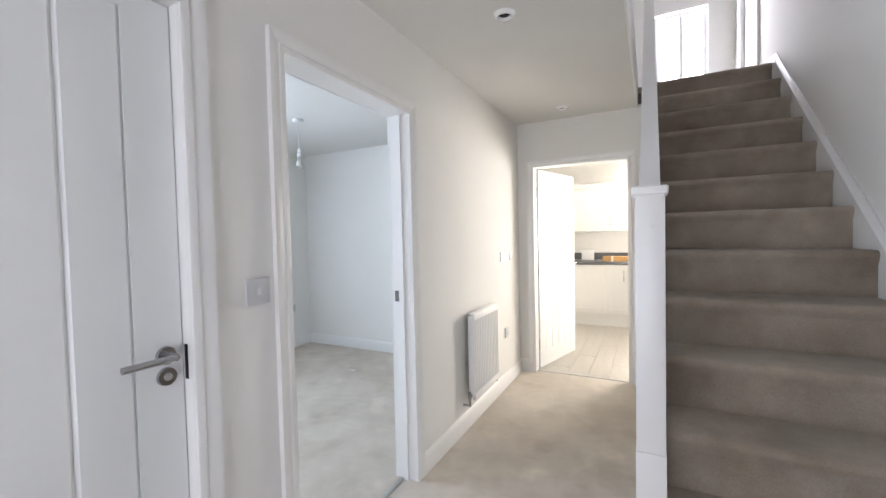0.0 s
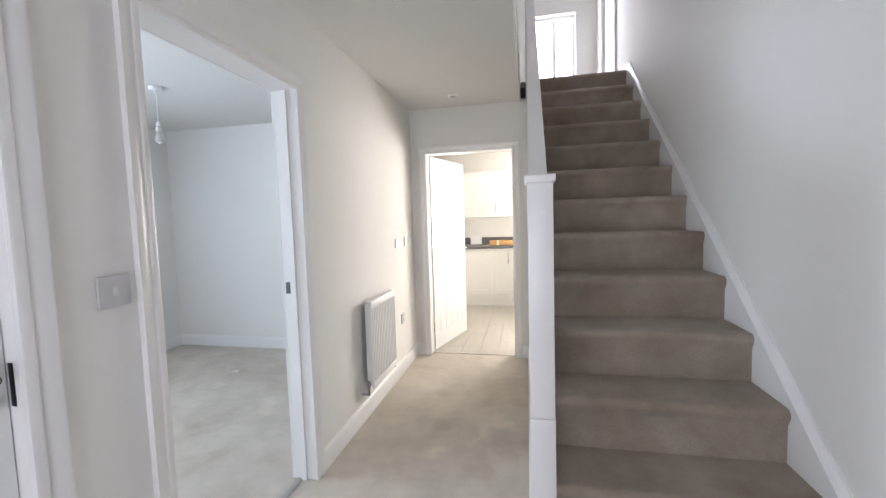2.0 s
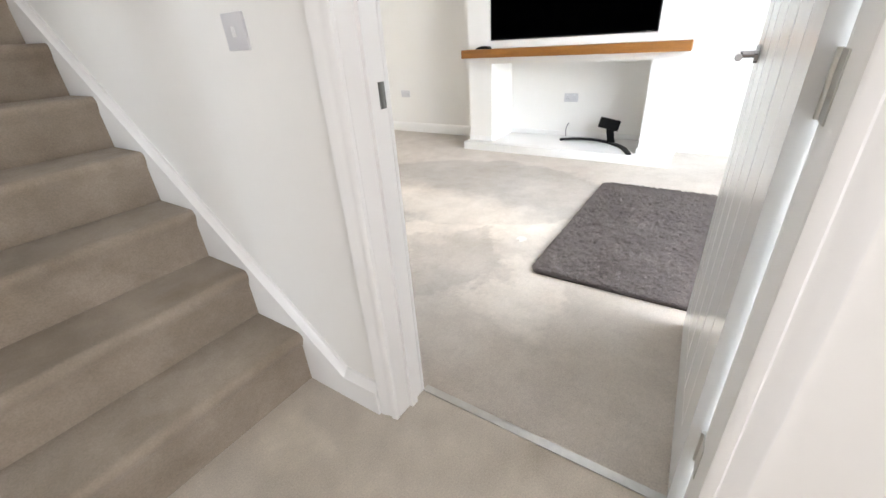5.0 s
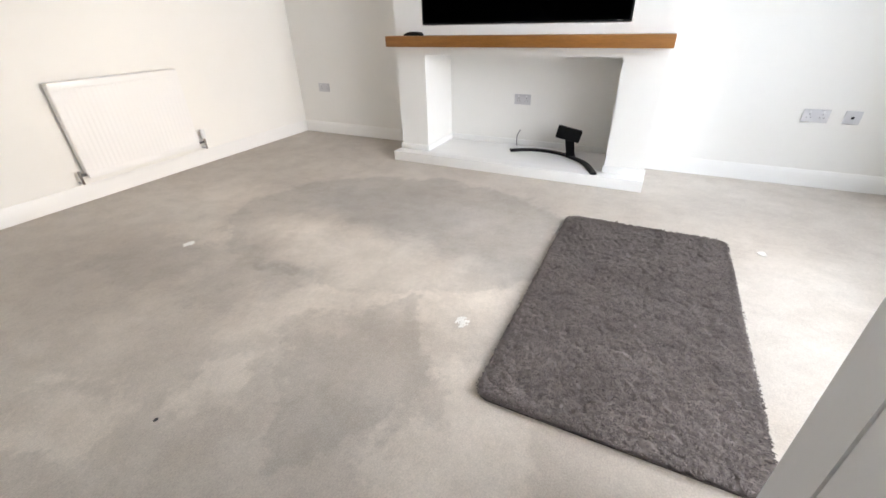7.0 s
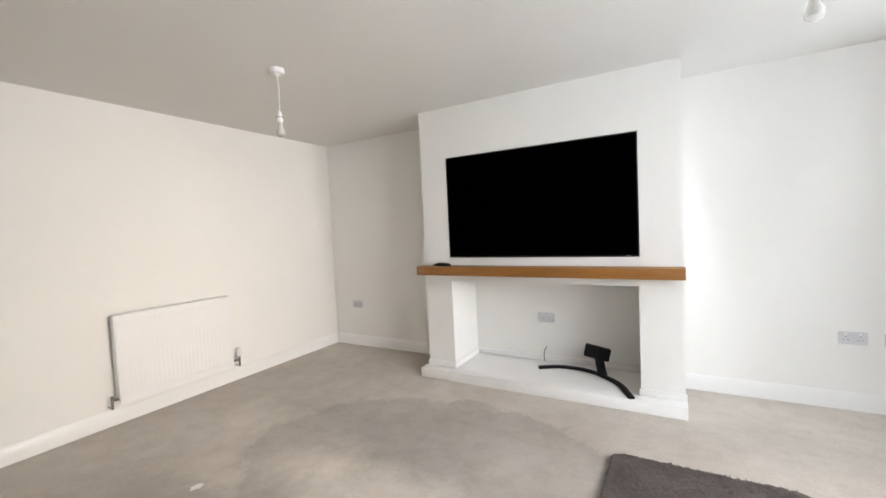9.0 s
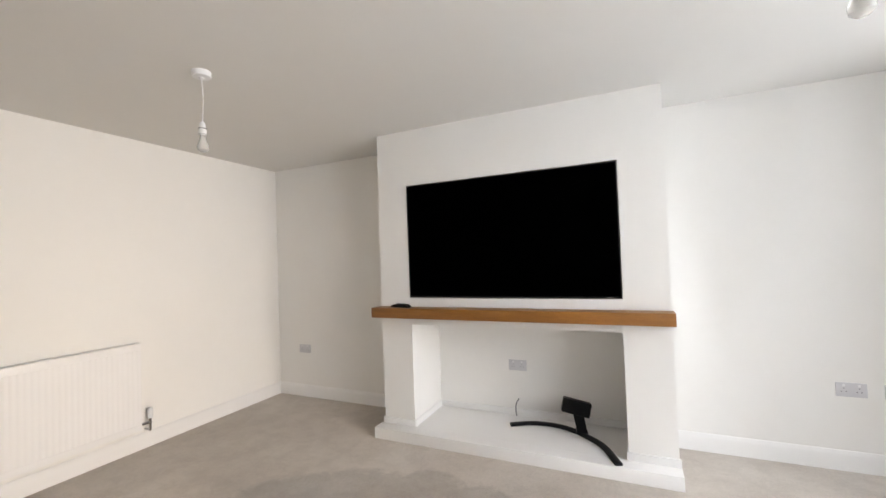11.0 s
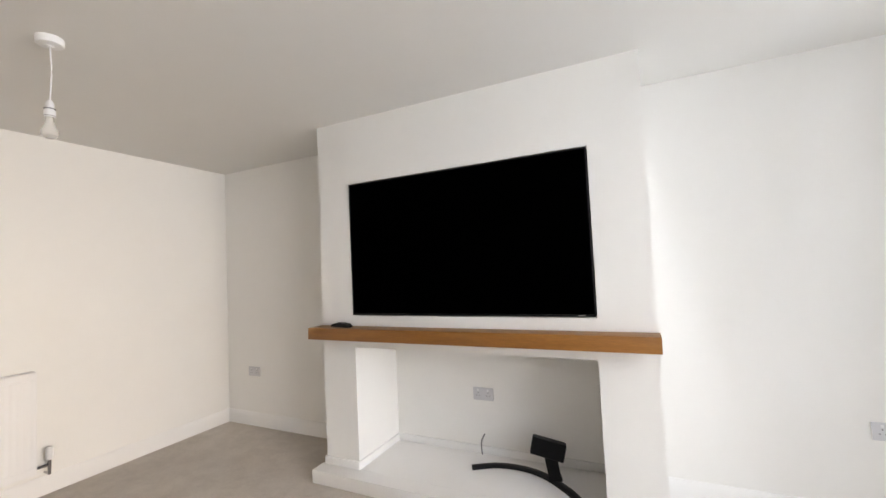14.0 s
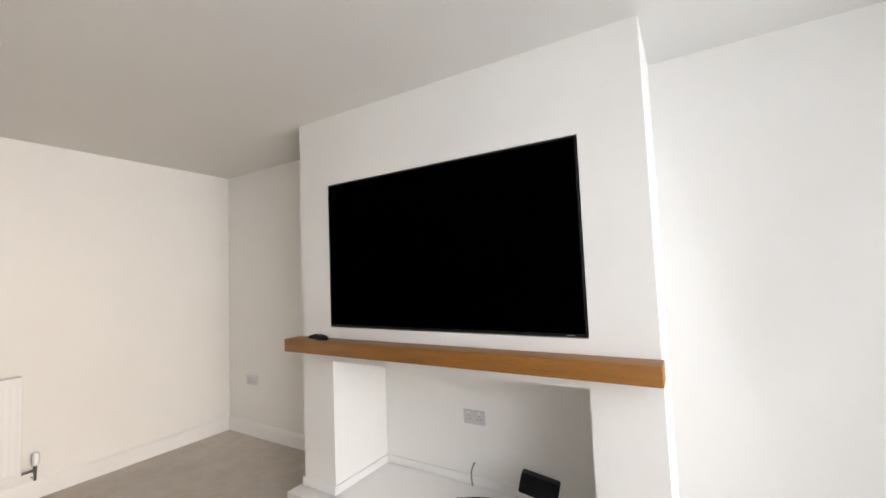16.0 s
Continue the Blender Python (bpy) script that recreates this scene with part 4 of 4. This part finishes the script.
def fluff(x, y, size, seed):
    bm = bmesh.new()
    rn = random.Random(seed)
    for _ in range(60):
        a, r = rn.uniform(0, 6.28), size * rn.random() ** 0.7
        ball(bm, (x + r * math.cos(a), y + 0.8 * r * math.sin(a), 0.003), 0.0025 + 0.0035 * rn.random(), 1.5, 1, 0.6, 8, 6)
    solid("carpet_tuft", bm, PALE, "pale pulled tuft of carpet pile on the floor", "carpet tuft", group="pulled carpet tufts")


fluff(2.489, 1.018, 0.035, 1)
fluff(2.455, 2.79, 0.030, 2)
fluff(3.665, -0.205, 0.024, 3)
fluff(-2.56, 3.31, 0.035, 4)
solid("debris", ball(bmesh.new(), (1.607, 1.738, 0.003), 0.006, 1.4, 1, 0.6, 10, 8), HOLE, "small dark crumb on the carpet", "debris")

# ---- kitchen ----
planks = solid("floor_kitchen", box(B(-1.7, XS, YK + 0.06, 6.85, -0.05, -0.003), XS, 2.6, YL + 0.12, 6.85, -0.05, -0.003), STONE, "pale grey wood plank kitchen floor", "floor", "structure")
plank_me = finish(B(0, 0.180, 0, 1.20, -0.003, 0.001), "plank", VINYL)
for i in range(12):
    for j in range(4):
        y0 = YK + 0.06 - 1.2 + ((i * 0.47) % 1.2) + j * 1.2
        if y0 < YK + 0.06 or y0 + 1.2 > 6.85 + 0.9:
            continue
        p = new("plank", plank_me)
        p.parent = planks
        p.location = (-1.30 + i * 0.182, y0, 0)
        p.scale = (1, min(1, (6.85 - y0) / 1.2), 1)
for i in range(12):
    s = ((i * 0.47) % 1.2)
    if s > 0.02:
        p = new("plank", plank_me)
        p.parent = planks
        p.location = (-1.30 + i * 0.182, YK + 0.06, 0)
        p.scale = (1, (s - 0.003) / 1.2, 1)


def cabinet(name, x0, x1, yf, yb, z0, z1, handle_x, handle_z, label, plinth=False):
    ob = thing(name, (x0, yf, 0 if plinth else z0), label, "cabinet", "kitchen cabinets")
    part("body", B(x0, x1, yf + 0.02, yb, z0, z1), CREAM, ob)
    fr = 0.075
    bm = B(x0 + 0.0015, x1 - 0.0015, yf + 0.007, yf + 0.019, z0 + 0.002, z1 - 0.002)
    for a, b, c, e in ((x0 + 0.0015, x0 + fr, z0 + 0.002, z1 - 0.002), (x1 - fr, x1 - 0.0015, z0 + 0.002, z1 - 0.002),
                       (x0 + fr, x1 - fr, z0 + 0.002, z0 + fr), (x0 + fr, x1 - fr, z1 - fr, z1 - 0.002)):
        box(bm, a, b, yf, yf + 0.0069, c, e, bev=0.0015, seg=1)
    d = part("door", bm, CREAM, ob)
    if handle_x is not None:
        hb = bmesh.new()
        tube(hb, curve_pts([(handle_x, yf - 0.001, handle_z - 0.07), (handle_x, yf - 0.026, handle_z - 0.055), (handle_x, yf - 0.028, handle_z + 0.055), (handle_x, yf - 0.001, handle_z + 0.07)], 6), 0.006, 10)
        part("handle", hb, CHROME, d, "chrome bow handle")
    if plinth:
        part("plinth", B(x0, x1, yf + 0.065, yf + 0.08, 0, z0), CREAM, ob)
    return ob


XC = -0.435
for x0, x1, h in ((XC - 1.2, XC - 0.6, XC - 0.66), (XC - 0.6, XC, None), (XC, XC + 0.6, XC + 0.245)):
    cabinet("base_cabinet", x0, x1, 6.25, 6.84, 0.185, 0.885, h, 0.73, "cream base cabinet under the dark worktop", True)
    cabinet("wall_cabinet", x0, x1, 6.50, 6.84, 1.365, 2.07, (x0 + 0.09 if x0 < XC - 0.3 else x0 + 0.055), 1.51, "cream wall cabinet above the worktop")
cabinet("base_cabinet", -0.066, 0.534, 5.53, 6.18, 0.16, 0.885, None, 0, "cream end cabinet of the kitchen return", True)
solid("worktop", box(B(XC - 1.2, 0.55, 6.215, 6.845, 0.886, 0.926, bev=0.004), XC - 1.2, 0.55, 6.825, 6.846, 0.926, 1.03), STONE, "dark grey worktop with upstand over the base cabinets", "worktop")
solid("vent", B(XC - 0.47, XC - 0.42, 6.310, 6.316, 0.07, 0.12), STEEL, "small square vent in the cabinet plinth", "vent")
cb = thing("cardboard_box", (-0.27, 6.45, 0.926), "long orange cardboard box lying on the worktop", "box")
part("carton", B(-0.475, -0.07, 6.38, 6.52, 0.9265, 0.995, bev=0.004), CARD, cb)
part("tape", B(-0.36, -0.335, 6.378, 6.522, 0.9264, 0.9958), PALE, cb, "pale packing tape")
bm = B(-0.80, -0.62, 6.60, 6.615, 0.9265, 1.085, bev=0.010)
solid("chopping_board", bm, PLASTIC, "white board leaning upright on the worktop", "chopping board")
solid("cabinet_light", B(XC - 0.5, XC + 0.3, 6.52, 6.56, 1.350, 1.364), STEEL, "slim light strip under the wall cabinets", "light strip")
